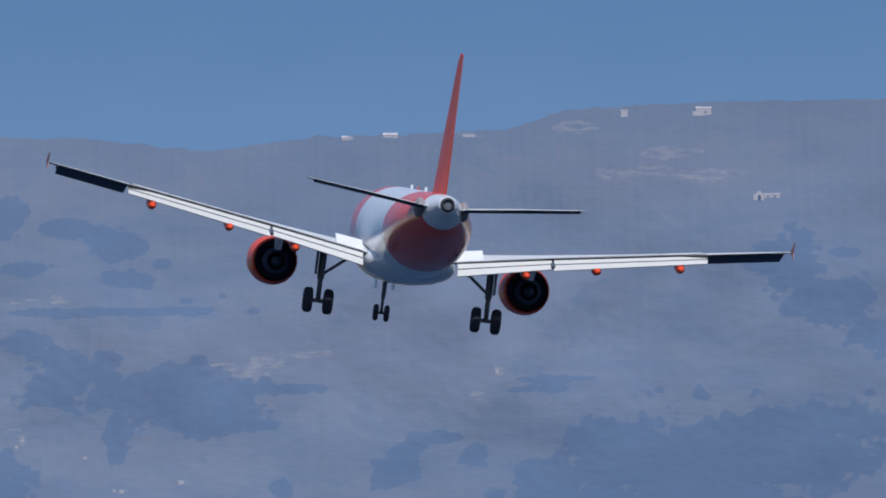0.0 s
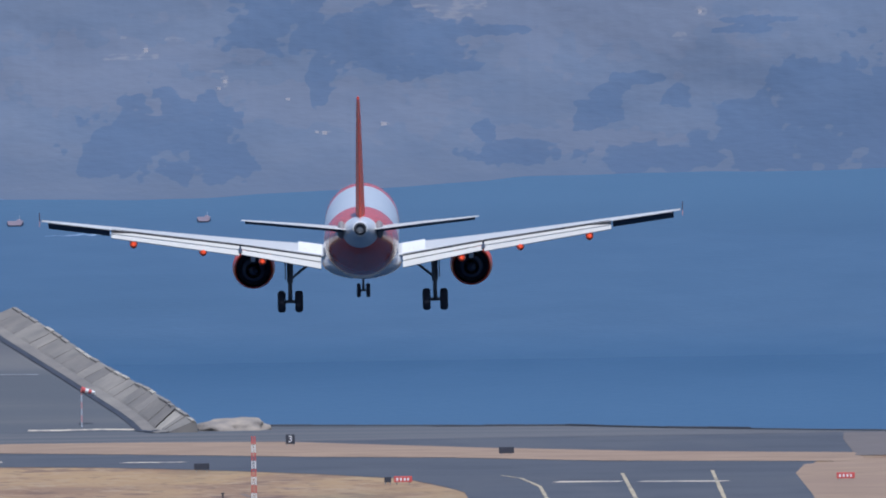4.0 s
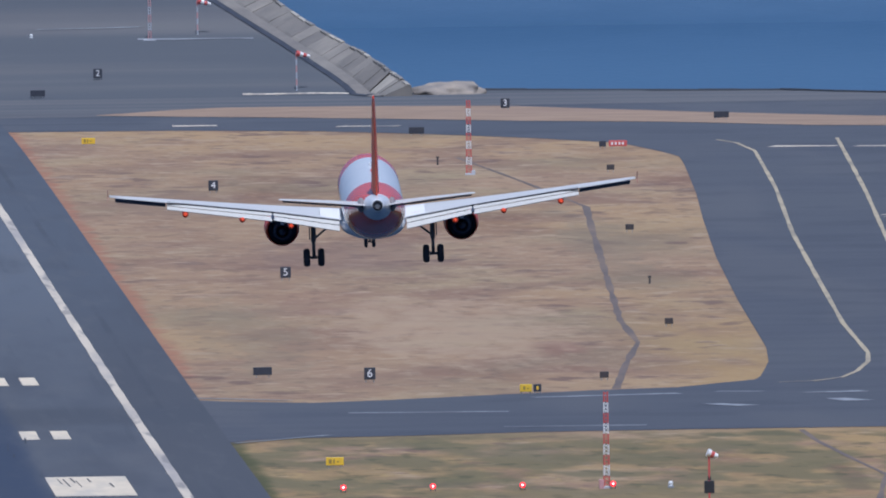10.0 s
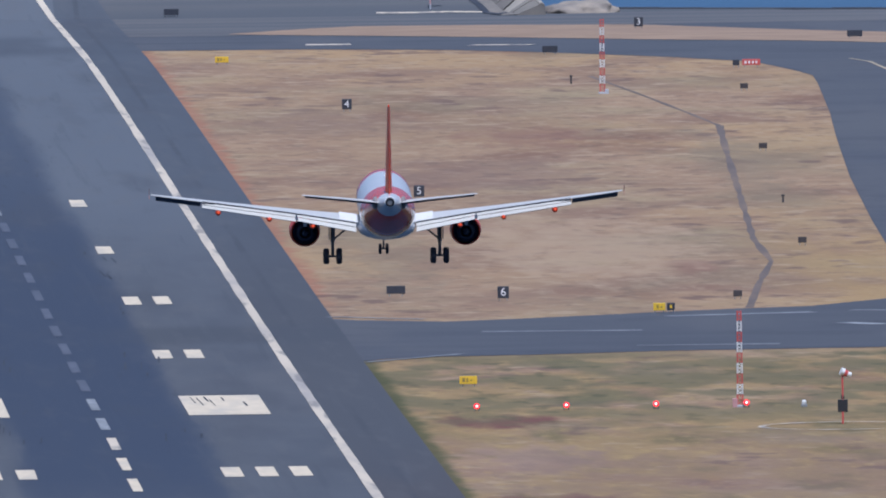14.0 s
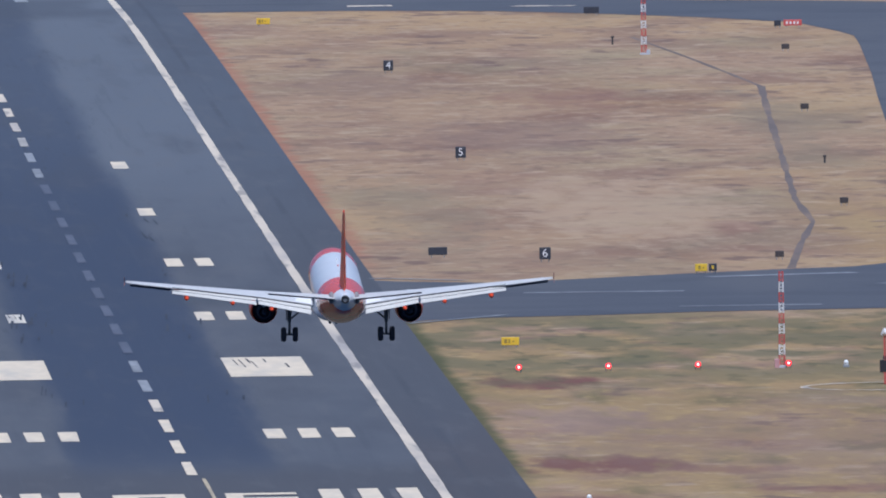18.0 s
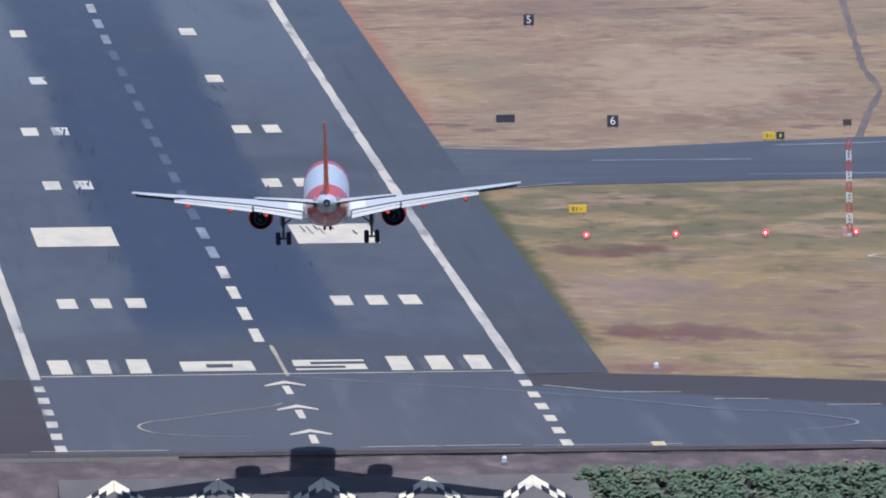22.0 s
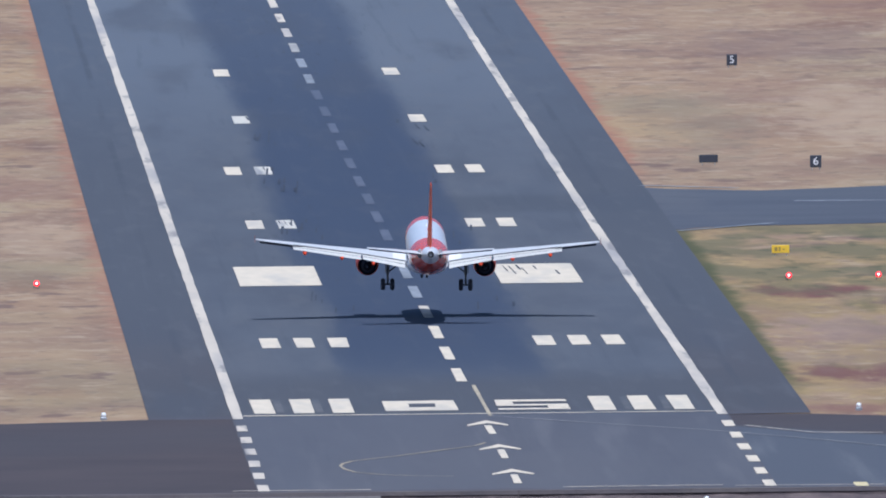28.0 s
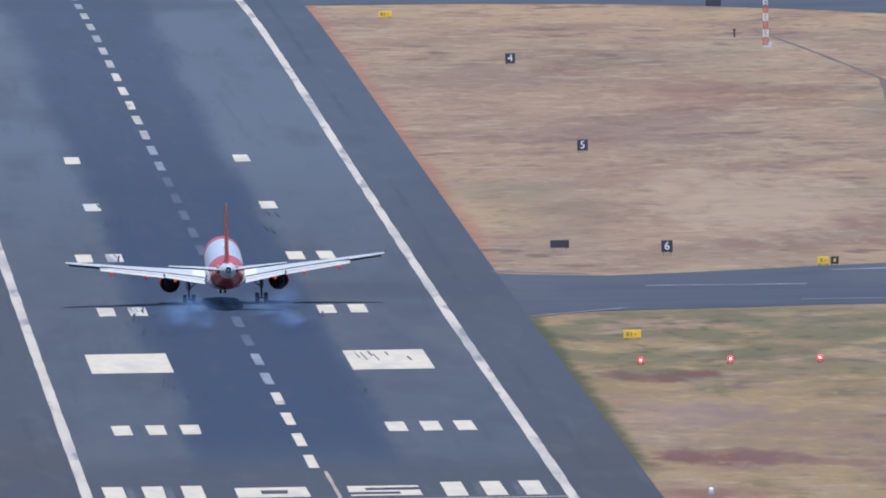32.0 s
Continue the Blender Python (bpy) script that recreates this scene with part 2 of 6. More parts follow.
for cx, cy, rx, ry, hue, much in ((39.3, 277, 5.0, 15, CLAY, 1.0), (39, 80, 7.5, 19, CLAY, 0.95), (40, 190, 6, 36, (0.30, 0.205, 0.155), 0.6), (36, 4, 6.0, 9, EARTH, 0.7), (50, 66, 5, 9, EARTH, 0.6), (74, 688, 2.8, 22, EARTH, 0.7), (60, 20, 9, 9, EARTH, 0.6),
                                  (52, 840, 6, 30, EARTH, 0.4), (70, 1120, 8, 40, EARTH, 0.5), (64, 755, 13, 95, STRAW, 0.5), (41, 735, 7, 100, OLIVE, 0.45), (60, 985, 12, 60, UMBER, 0.45), (48, 1180, 9, 45, UMBER, 0.35),
                                  (92, 1010, 4.5, 110, OLIVE, 0.5), (62, 120, 26, 80, UMBER, 0.4), (44, 175, 8, 30, UMBER, 0.3), (-36, 430, 4, 50, STRAW, 0.4), (-36, 560, 5, 40, EARTH, 0.35), (96.5, 318, 2.6, 45, (0.105, 0.070, 0.060), 0.9), (89.5, 322, 1.6, 38, EARTH, 0.6), (86, 441, 7, 7, (0.100, 0.098, 0.058), 0.8)):
    ex = calc(n, l, 'POWER', calc(n, l, 'ABSOLUTE', calc(n, l, 'DIVIDE', calc(n, l, 'SUBTRACT', s.outputs[0], cx), rx)), 2.0)
    ey = calc(n, l, 'POWER', calc(n, l, 'ABSOLUTE', calc(n, l, 'DIVIDE', calc(n, l, 'SUBTRACT', s.outputs[1], cy), ry)), 2.0)
    rag = calc(n, l, 'MULTIPLY', calc(n, l, 'SUBTRACT', noise_of(n, l, co, 0.3, (1, 0.16, 1), 8), 0.5), 5.0)
    spot = ramp(n, l, calc(n, l, 'ADD', calc(n, l, 'ADD', ex, ey), rag), 1.7, 0.0)
    tint(M["grass"], spot, hue, much)
green = calc(n, l, 'MULTIPLY', near, ramp(n, l, s.outputs[1], 190.0, 330.0))
tint(M["grass"], calc(n, l, 'MULTIPLY', green, ramp(n, l, noise_of(n, l, co, 0.11, (1, 0.30, 1), 7), 0.40, 0.56)), (0.130, 0.118, 0.066), 0.74)     # olive growth beside the taxiway
tint(M["grass"], calc(n, l, 'MULTIPLY', green, ramp(n, l, noise_of(n, l, co, 0.26, (1, 0.34, 1), 6), 0.56, 0.66)), (0.092, 0.086, 0.050), 0.6)      # dark green clumps
fringe = calc(n, l, 'MULTIPLY', near, ramp(n, l, calc(n, l, 'ADD', s.outputs[0], calc(n, l, 'MULTIPLY', noise_of(n, l, co, 0.3, (1, 0.3, 1)), 2.4)), 33.4, 31.8))
tint(M["grass"], calc(n, l, 'MULTIPLY', fringe, ramp(n, l, s.outputs[1], 15.0, 90.0)), (0.070, 0.076, 0.036), 0.8)
M["asphalt"] = material("asphalt", (0.078, 0.062, 0.060), (0.062, 0.051, 0.051), scale=0.12, rough=0.85, bump=0.2, fine=6, c3=(0.069, 0.062, 0.064), spec=0.2, stretch=(0.5, 0.6, 1))
n, l, co, s = xyz(M["asphalt"])
pale = calc(n, l, 'MULTIPLY', ramp(n, l, calc(n, l, 'ADD', s.outputs[1], calc(n, l, 'MULTIPLY', s.outputs[0], 1.65)), 11.0, 3.0), ramp(n, l, s.outputs[0], 15.0, 22.0))
tint(M["asphalt"], pale, (0.090, 0.097, 0.112), 0.85)
tint(M["asphalt"], calc(n, l, 'MULTIPLY', pale, ramp(n, l, noise_of(n, l, co, 0.28, (1.0, 0.035, 1), 5), 0.54, 0.72)), (0.150, 0.150, 0.155), 0.55)
M["runway"] = material("runway_asphalt", (0.092, 0.097, 0.108), (0.078, 0.083, 0.095), scale=0.2, rough=0.85, bump=0.15, fine=6, c3=(0.112, 0.110, 0.112), spec=0.3, stretch=(1, 0.12, 1))
n, l, co, s = xyz(M["runway"])
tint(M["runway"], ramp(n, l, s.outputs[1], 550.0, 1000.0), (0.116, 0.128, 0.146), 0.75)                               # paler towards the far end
wob = calc(n, l, 'MULTIPLY', calc(n, l, 'SUBTRACT', noise_of(n, l, co, 0.10, (1, 0.06, 1)), 0.5), 6.0)
off = calc(n, l, 'ABSOLUTE', calc(n, l, 'ADD', s.outputs[0], calc(n, l, 'ADD', wob, 0.8)))
rub = calc(n, l, 'MULTIPLY', ramp(n, l, off, 11.0, 7.2), ramp(n, l, s.outputs[1], 40.0, 170.0))
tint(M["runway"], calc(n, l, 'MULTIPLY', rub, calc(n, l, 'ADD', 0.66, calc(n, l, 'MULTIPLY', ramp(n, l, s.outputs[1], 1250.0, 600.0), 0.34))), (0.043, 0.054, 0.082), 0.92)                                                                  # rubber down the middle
skid = calc(n, l, 'MULTIPLY', ramp(n, l, noise_of(n, l, co, 1.3, (1.0, 0.035, 1)), 0.60, 0.72), ramp(n, l, off, 14.0, 8.0))
tint(M["runway"], calc(n, l, 'MULTIPLY', skid, ramp(n, l, s.outputs[1], 150.0, 300.0)), (0.045, 0.047, 0.054), 0.5)
shoulder = ramp(n, l, calc(n, l, 'ABSOLUTE', s.outputs[0]), 22.3, 22.7)
tint(M["runway"], shoulder, (0.071, 0.073, 0.081), 0.85)
tint(M["runway"], calc(n, l, 'MULTIPLY', shoulder, ramp(n, l, s.outputs[1], 260.0, 30.0)), (0.074, 0.066, 0.068), 0.75)
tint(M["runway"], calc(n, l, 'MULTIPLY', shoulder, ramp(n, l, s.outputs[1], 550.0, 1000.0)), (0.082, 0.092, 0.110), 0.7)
seam = ramp(n, l, calc(n, l, 'ABSOLUTE', calc(n, l, 'SUBTRACT', calc(n, l, 'ABSOLUTE', s.outputs[0]), 25.6)), 0.55, 0.15)
tint(M["runway"], calc(n, l, 'MULTIPLY', seam, ramp(n, l, noise_of(n, l, co, 0.2, (1, 0.05, 1)), 0.44, 0.58)), (0.052, 0.056, 0.066), 0.55)
cross = calc(n, l, 'MULTIPLY', ramp(n, l, calc(n, l, 'ABSOLUTE', calc(n, l, 'SUBTRACT', s.outputs[1], 512.0)), 34.0, 12.0), ramp(n, l, s.outputs[0], 2.0, 10.0))
tint(M["runway"], cross, (0.066, 0.070, 0.080), 0.8)
near_end = calc(n, l, 'MULTIPLY', ramp(n, l, s.outputs[1], 105.0, 60.0), ramp(n, l, s.outputs[1], -2.0, 10.0))
tint(M["runway"], near_end, (0.068, 0.067, 0.072), 0.7)
blot = ramp(n, l, noise_of(n, l, co, 0.09, (1.0, 0.10, 1), 7), 0.50, 0.66)
tint(M["runway"], blot, (0.066, 0.069, 0.080), 0.5)
tint(M["runway"], ramp(n, l, noise_of(n, l, co, 0.9, (1.0, 0.012, 1), 4), 0.58, 0.70), (0.108, 0.113, 0.122), 0.16)
tint(M["runway"], ramp(n, l, noise_of(n, l, co, 0.7, (1.0, 0.014, 1), 4), 0.60, 0.72), (0.056, 0.062, 0.074), 0.28)
tint(M["runway"], ramp(n, l, noise_of(n, l, co, 0.35, (1.0, 0.09, 1), 6), 0.52, 0.68), (0.118, 0.116, 0.118), 0.22)
tint(M["runway"], ramp(n, l, noise_of(n, l, co, 0.22, (1.0, 0.05, 1), 5), 0.56, 0.68), (0.064, 0.068, 0.080), 0.22)
fray = calc(n, l, 'MULTIPLY', calc(n, l, 'SUBTRACT', noise_of(n, l, co, 0.7, (1, 0.045, 1), 5), 0.5), 4.5)
core = calc(n, l, 'MULTIPLY', ramp(n, l, calc(n, l, 'ADD', off, fray), 10.4, 8.0), ramp(n, l, s.outputs[1], 45.0, 125.0))
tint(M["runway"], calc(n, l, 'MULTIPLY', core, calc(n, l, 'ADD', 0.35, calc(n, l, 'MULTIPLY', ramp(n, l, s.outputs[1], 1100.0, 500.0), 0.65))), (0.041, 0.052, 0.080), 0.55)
far_cross = calc(n, l, 'MULTIPLY', ramp(n, l, calc(n, l, 'ABSOLUTE', calc(n, l, 'SUBTRACT', s.outputs[1], 1535.0)), 75.0, 30.0), ramp(n, l, noise_of(n, l, co, 0.06, (1, 0.15, 1), 4), 0.36, 0.56))
tint(M["runway"], far_cross, (0.062, 0.068, 0.082), 0.6)                                                             # darker where the far taxiway crosses
smudge = calc(n, l, 'MULTIPLY', ramp(n, l, noise_of(n, l, co, 0.28, (1.0, 0.035, 1), 5), 0.52, 0.72), ramp(n, l, s.outputs[1], -4.0, -14.0))
tint(M["runway"], smudge, (0.165, 0.160, 0.160), 0.55)
tint(M["runway"], ramp(n, l, s.outputs[1], 2.0, -6.0), (0.096, 0.090, 0.098), 0.5)                                            # older, browner surface before the threshold
rough_end = calc(n, l, 'MULTIPLY', ramp(n, l, calc(n, l, 'ADD', s.outputs[1], calc(n, l, 'MULTIPLY', noise_of(n, l, co, 0.25, (1, 0.2, 1), 4), 8.0)), -146.0, -148.5), 1.0)
tint(M["runway"], rough_end, (0.080, 0.070, 0.070), 0.8)
M["taxi"] = material("taxiway_asphalt", (0.086, 0.089, 0.100), (0.070, 0.074, 0.087), scale=0.1, rough=0.85, bump=0.2, fine=5, c3=(0.092, 0.095, 0.103), spec=0.3, stretch=(0.4, 1, 1))
n, l, co, s = xyz(M["taxi"])
tint(M["taxi"], ramp(n, l, noise_of(n, l, co, 0.05, (1.0, 0.12, 1), 6), 0.50, 0.64), (0.105, 0.104, 0.108), 0.45)
tint(M["taxi"], ramp(n, l, noise_of(n, l, co, 0.09, (0.6, 0.5, 1), 7), 0.54, 0.66), (0.056, 0.060, 0.072), 0.4)
M["old_asphalt"] = material("weathered_asphalt", (0.134, 0.130, 0.129), (0.110, 0.108, 0.111), scale=0.06, rough=0.9, bump=0.2, fine=4, c3=(0.090, 0.090, 0.097), spec=0.2, stretch=(0.3, 1.2, 1), big=0.3)
n, l, co, s = xyz(M["old_asphalt"])
tint(M["old_asphalt"], ramp(n, l, noise_of(n, l, co, 0.035, (0.12, 1.6, 0.0), 4), 0.46, 0.62), (0.078, 0.086, 0.098), 0.7)
tint(M["old_asphalt"], ramp(n, l, noise_of(n, l, co, 0.05, (0.2, 1.2, 0.0), 5), 0.56, 0.70), (0.135, 0.130, 0.126), 0.6)
M["sand"] = material("sandy_verge", (0.325, 0.230, 0.160), (0.262, 0.185, 0.130), scale=0.12, rough=0.95, bump=0.4, fine=1.5, c3=(0.27, 0.19, 0.14), spec=0.1)
M["red_earth"] = material("red_earth", (0.35, 0.205, 0.145), (0.28, 0.165, 0.12), scale=0.25, rough=0.95, bump=0.4, fine=1.5, c3=(0.30, 0.20, 0.14), spec=0.1)
M["white"] = material("white_marking_paint", (0.68, 0.572, 0.415), (0.61, 0.515, 0.375), scale=0.8, rough=0.7, c3=(0.52, 0.455, 0.36), stretch=(1, 0.15, 1), spec=0.2, big=0.35)
M["worn_white"] = material("worn_marking_paint", (0.30, 0.31, 0.32), (0.20, 0.21, 0.225), scale=0.5, rough=0.8, c3=(0.12, 0.125, 0.135), stretch=(1, 0.2, 1), spec=0.2)
M["stripe"] = material("dusty_side_stripe_paint", (0.60, 0.512, 0.395), (0.52, 0.445, 0.345), scale=0.3, rough=0.8, c3=(0.34, 0.31, 0.285), stretch=(1, 0.08, 1), spec=0.2, big=0.5)
n, l, co, s = xyz(M["stripe"])
tint(M["stripe"], ramp(n, l, noise_of(n, l, co, 0.5, (1.0, 0.07, 1), 7), 0.54, 0.66), (0.19, 0.18, 0.175), 0.65)
M["dulled"] = material("dulled_dash_paint", (0.41, 0.375, 0.32), (0.33, 0.31, 0.275), scale=0.5, rough=0.8, c3=(0.22, 0.215, 0.21), stretch=(1, 0.2, 1), spec=0.2, big=0.3)
M["rubbered"] = material("rubber_streaked_paint", (0.63, 0.565, 0.45), (0.55, 0.505, 0.41), scale=0.5, rough=0.7, c3=(0.26, 0.25, 0.24), stretch=(1.6, 0.06, 1), spec=0.2, big=0.8)
M["tyre_mark"] = material("tyre_rubber_streak", (0.040, 0.045, 0.058), (0.055, 0.060, 0.075), scale=0.8, rough=0.8, c3=(0.07, 0.075, 0.09), stretch=(1, 0.2, 1), spec=0.2)
M["ghost"] = material("rubbered_over_paint", (0.115, 0.125, 0.155), (0.095, 0.105, 0.135), scale=0.5, rough=0.8, c3=(0.08, 0.09, 0.115), stretch=(1, 0.2, 1), spec=0.2)
M["yellow_line"] = material("faded_yellow_line_paint", (0.46, 0.38, 0.25), (0.36, 0.30, 0.21), scale=0.1, rough=0.8, c3=(0.22, 0.2, 0.16), spec=0.2, big=0.5)
M["faint_line"] = material("worn_line_paint", (0.30, 0.295, 0.28), (0.24, 0.238, 0.23), scale=0.3, rough=0.8, c3=(0.17, 0.17, 0.17), spec=0.2, big=0.4)
M["pale_yellow"] = material("pale_yellow_paint", (0.66, 0.55, 0.28), (0.58, 0.48, 0.25), scale=0.8, rough=0.8, spec=0.2)
M["chequer_white"] = material("aged_cream_paint", (0.88, 0.745, 0.49), (0.80, 0.68, 0.46), scale=0.9, rough=0.7, spec=0.2, c3=(0.60, 0.53, 0.42), big=0.5)
M["slab_grey"] = material("weathered_slab_concrete", (0.208, 0.185, 0.160), (0.165, 0.150, 0.135), scale=0.3, rough=0.9, bump=0.2, fine=2, c3=(0.25, 0.225, 0.19), spec=0.2, big=0.35)
M["slab_pale"] = material("pale_slab_concrete", (0.275, 0.244, 0.205), (0.215, 0.193, 0.168), scale=0.3, rough=0.9, bump=0.2, fine=2, c3=(0.17, 0.16, 0.155), spec=0.2)
M["slab_bright"] = material("bright_slab_concrete", (0.42, 0.37, 0.30), (0.34, 0.305, 0.255), scale=0.3, rough=0.9, bump=0.2, fine=2, spec=0.2)
M["rock"] = material("pale_rock", (0.42, 0.345, 0.26), (0.24, 0.21, 0.18), scale=0.35, rough=0.95, bump=0.5, fine=2, c3=(0.20, 0.18, 0.165), spec=0.1, big=0.4)
M["corner_slab"] = material("brownish_slab_concrete", (0.172, 0.146, 0.132), (0.140, 0.122, 0.114), scale=0.3, rough=0.9, bump=0.2, fine=2, c3=(0.15, 0.125, 0.11), spec=0.15, big=0.35)
M["dull_rock"] = material("dull_brown_rock", (0.27, 0.215, 0.18), (0.19, 0.158, 0.14), scale=0.35, rough=0.95, bump=0.5, fine=2, c3=(0.15, 0.13, 0.12), spec=0.1, big=0.4)
M["grey_concrete"] = material("grey_concrete", (0.27, 0.235, 0.21), (0.20, 0.18, 0.168), scale=0.3, rough=0.9, bump=0.3, fine=2, c3=(0.28, 0.255, 0.225), spec=0.2)
M["dusty_lip"] = material("dusty_edge_asphalt", (0.165, 0.140, 0.136), (0.130, 0.114, 0.115), scale=0.3, rough=0.95, bump=0.3, fine=2, c3=(0.20, 0.17, 0.15), spec=0.1, big=0.5)
M["apron_concrete"] = material("stained_apron_concrete", (0.158, 0.136, 0.122), (0.118, 0.106, 0.100), scale=0.35, rough=0.9, bump=0.3, fine=2, c3=(0.175, 0.155, 0.135), spec=0.15, stretch=(1, 0.25, 1), big=0.45)
M["soil"] = material("dark_soil", (0.132, 0.100, 0.094), (0.088, 0.070, 0.070), scale=0.9, rough=0.95, bump=0.6, fine=2.5, c3=(0.19, 0.145, 0.13), big=0.5, spec=0.1)
M["paint_white"] = material("white_paint", (0.80, 0.79, 0.76), (0.74, 0.73, 0.70), scale=1.5, rough=0.5, spec=0.4, c3=(0.66, 0.64, 0.6))
M["paint_black"] = material("black_paint", (0.025, 0.026, 0.03), (0.035, 0.036, 0.04), scale=1.5, rough=0.5, spec=0.4)
# sign black raised and blued to stand in for haze
M["sign_black"] = material("haze_lifted_black_sign_paint", (0.042, 0.045, 0.058), (0.052, 0.055, 0.068), scale=1.5, rough=0.6, spec=0.3)
M["paint_red"] = material("red_paint", (0.60, 0.10, 0.085), (0.50, 0.09, 0.08), scale=1.5, rough=0.5, c3=(0.55, 0.20, 0.17))
M["paint_yellow"] = material("yellow_paint", (0.80, 0.52, 0.03), (0.72, 0.46, 0.03), scale=1.5, rough=0.5, c3=(0.66, 0.44, 0.08))
# red and white with distance haze mixed into the paint, for the far masts
M["haze_pale_red"] = material("haze_pale_red_paint", (0.55, 0.30, 0.29), (0.50, 0.28, 0.28), scale=1.5, rough=0.6, c3=(0.52, 0.36, 0.35))
M["haze_pale_white"] = material("haze_pale_white_paint", (0.50, 0.51, 0.53), (0.44, 0.45, 0.48), scale=1.5, rough=0.6)
M["drain"] = material("drain_concrete", (0.165, 0.130, 0.110), (0.128, 0.105, 0.094), scale=0.4, rough=0.9, c3=(0.215, 0.160, 0.118), spec=0.2, stretch=(1, 0.2, 1), big=0.5)
M["sign_mark"] = material("faint_dark_sign_marks", (0.36, 0.25, 0.05), (0.30, 0.21, 0.05), scale=2, rough=0.6)
M["box_dark"] = material("weathered_dark_box_paint", (0.075, 0.066, 0.066), (0.060, 0.054, 0.056), scale=1.5, rough=0.7, spec=0.2)
M["galvanised"] = material("galvanised_steel", (0.40, 0.41, 0.42), (0.32, 0.33, 0.34), scale=3, rough=0.45, metal=0.6)
M["leaf"] = material("bush_leaves", (0.150, 0.180, 0.110), (0.115, 0.155, 0.095), scale=0.6, rough=0.95, c3=(0.26, 0.20, 0.14), big=0.3, spec=0.05)
# salmon boat paint, dulled towards blue for the haze over the bay
M["hazed_hull"] = material("hazed_salmon_hull_paint", (0.36, 0.27, 0.30), (0.31, 0.25, 0.29), scale=0.8, rough=0.7, c3=(0.38, 0.31, 0.33))
M["foam"] = material("sea_foam", (0.26, 0.34, 0.45), (0.17, 0.25, 0.37), scale=0.5, rough=0.8, c3=(0.10, 0.17, 0.28), stretch=(0.5, 1, 1))
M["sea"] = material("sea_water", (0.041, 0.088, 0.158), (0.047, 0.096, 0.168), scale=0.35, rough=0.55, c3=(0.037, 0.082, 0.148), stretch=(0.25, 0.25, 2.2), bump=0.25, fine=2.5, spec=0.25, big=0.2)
# the hillside's blue-grey holds the distance haze in its base colour
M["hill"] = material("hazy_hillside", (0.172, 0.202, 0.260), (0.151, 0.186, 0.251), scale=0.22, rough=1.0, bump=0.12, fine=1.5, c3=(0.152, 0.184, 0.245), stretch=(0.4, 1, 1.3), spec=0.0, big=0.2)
n, l, co, s = xyz(M["sea"])
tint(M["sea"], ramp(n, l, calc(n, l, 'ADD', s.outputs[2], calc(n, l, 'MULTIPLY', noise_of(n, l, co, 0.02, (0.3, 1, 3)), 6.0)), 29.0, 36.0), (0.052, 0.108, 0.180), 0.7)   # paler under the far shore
tint(M["sea"], ramp(n, l, s.outputs[2], 9.0, 2.0), (0.060, 0.116, 0.192), 0.7)          # paler colour low down, making up for the flatter sheet's dimmer light
n, l, co, s = xyz(M["hill"])
cover = n.new("ShaderNodeAttribute")
cover.attribute_name = "cover"
split = n.new("ShaderNodeSeparateXYZ")
l.new(cover.outputs["Vector"], split.inputs[0])
rough_edge = calc(n, l, 'MULTIPLY', calc(n, l, 'SUBTRACT', noise_of(n, l, co, 0.7, (0.6, 1, 1.3), 9), 0.5), 0.95)
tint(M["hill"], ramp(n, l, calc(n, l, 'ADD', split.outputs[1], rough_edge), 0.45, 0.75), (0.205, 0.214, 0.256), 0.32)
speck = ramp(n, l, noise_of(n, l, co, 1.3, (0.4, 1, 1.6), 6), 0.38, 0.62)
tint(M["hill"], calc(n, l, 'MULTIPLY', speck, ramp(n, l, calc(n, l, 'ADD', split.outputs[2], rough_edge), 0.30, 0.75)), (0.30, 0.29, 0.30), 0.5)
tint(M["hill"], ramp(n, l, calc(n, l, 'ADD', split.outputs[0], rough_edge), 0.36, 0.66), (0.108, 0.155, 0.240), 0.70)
# tree colour, likewise with the haze mixed in
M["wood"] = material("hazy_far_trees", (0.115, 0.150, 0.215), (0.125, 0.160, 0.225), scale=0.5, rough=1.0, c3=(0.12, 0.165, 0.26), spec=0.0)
M["deep_sea"] = material("deep_sea_water", (0.009, 0.026, 0.058), (0.011, 0.030, 0.064), scale=0.08, rough=0.5, c3=(0.012, 0.028, 0.052), spec=0.2, bump=0.2, fine=0.5)
# scrub out of view, its colour set for bounce light under the airliner
M["valley"] = material("dry_scrub", (0.105, 0.092, 0.066), (0.070, 0.068, 0.052), scale=0.05, rough=0.95, c3=(0.055, 0.055, 0.048), spec=0.1)
M["far_white"] = material("far_white_wall", (0.50, 0.465, 0.465), (0.44, 0.42, 0.43), scale=1.0, rough=0.9, spec=0.0)
M["far_roof"] = material("far_roof_tiles", (0.42, 0.38, 0.38), (0.36, 0.33, 0.35), scale=1.0, rough=0.9, spec=0.0)


def glow(name, colour, strength):
    m = bpy.data.materials.new(name)
    m.use_nodes = True
    b = m.node_tree.nodes["Principled BSDF"]
    b.inputs["Base Color"].default_value = (0.02, 0.02, 0.02, 1)
    b.inputs["Emission Color"].default_value, b.inputs["Emission Strength"].default_value = (*colour, 1), strength
    return m


M["red_light"] = glow("red_lamp_lens", (1.0, 0.012, 0.018), 2.6)
M["red_core"] = glow("red_lamp_core", (1.0, 0.45, 0.36), 4.0)
M["skyback"] = glow("far_sky", (0.125, 0.245, 0.46), 1.0)
n, l, co, s = xyz(M["skyback"])
x = n.new("ShaderNodeMix")
x.data_type = 'RGBA'
x.inputs[6].default_value, x.inputs[7].default_value = (0.138, 0.232, 0.365, 1), (0.104, 0.196, 0.325, 1)
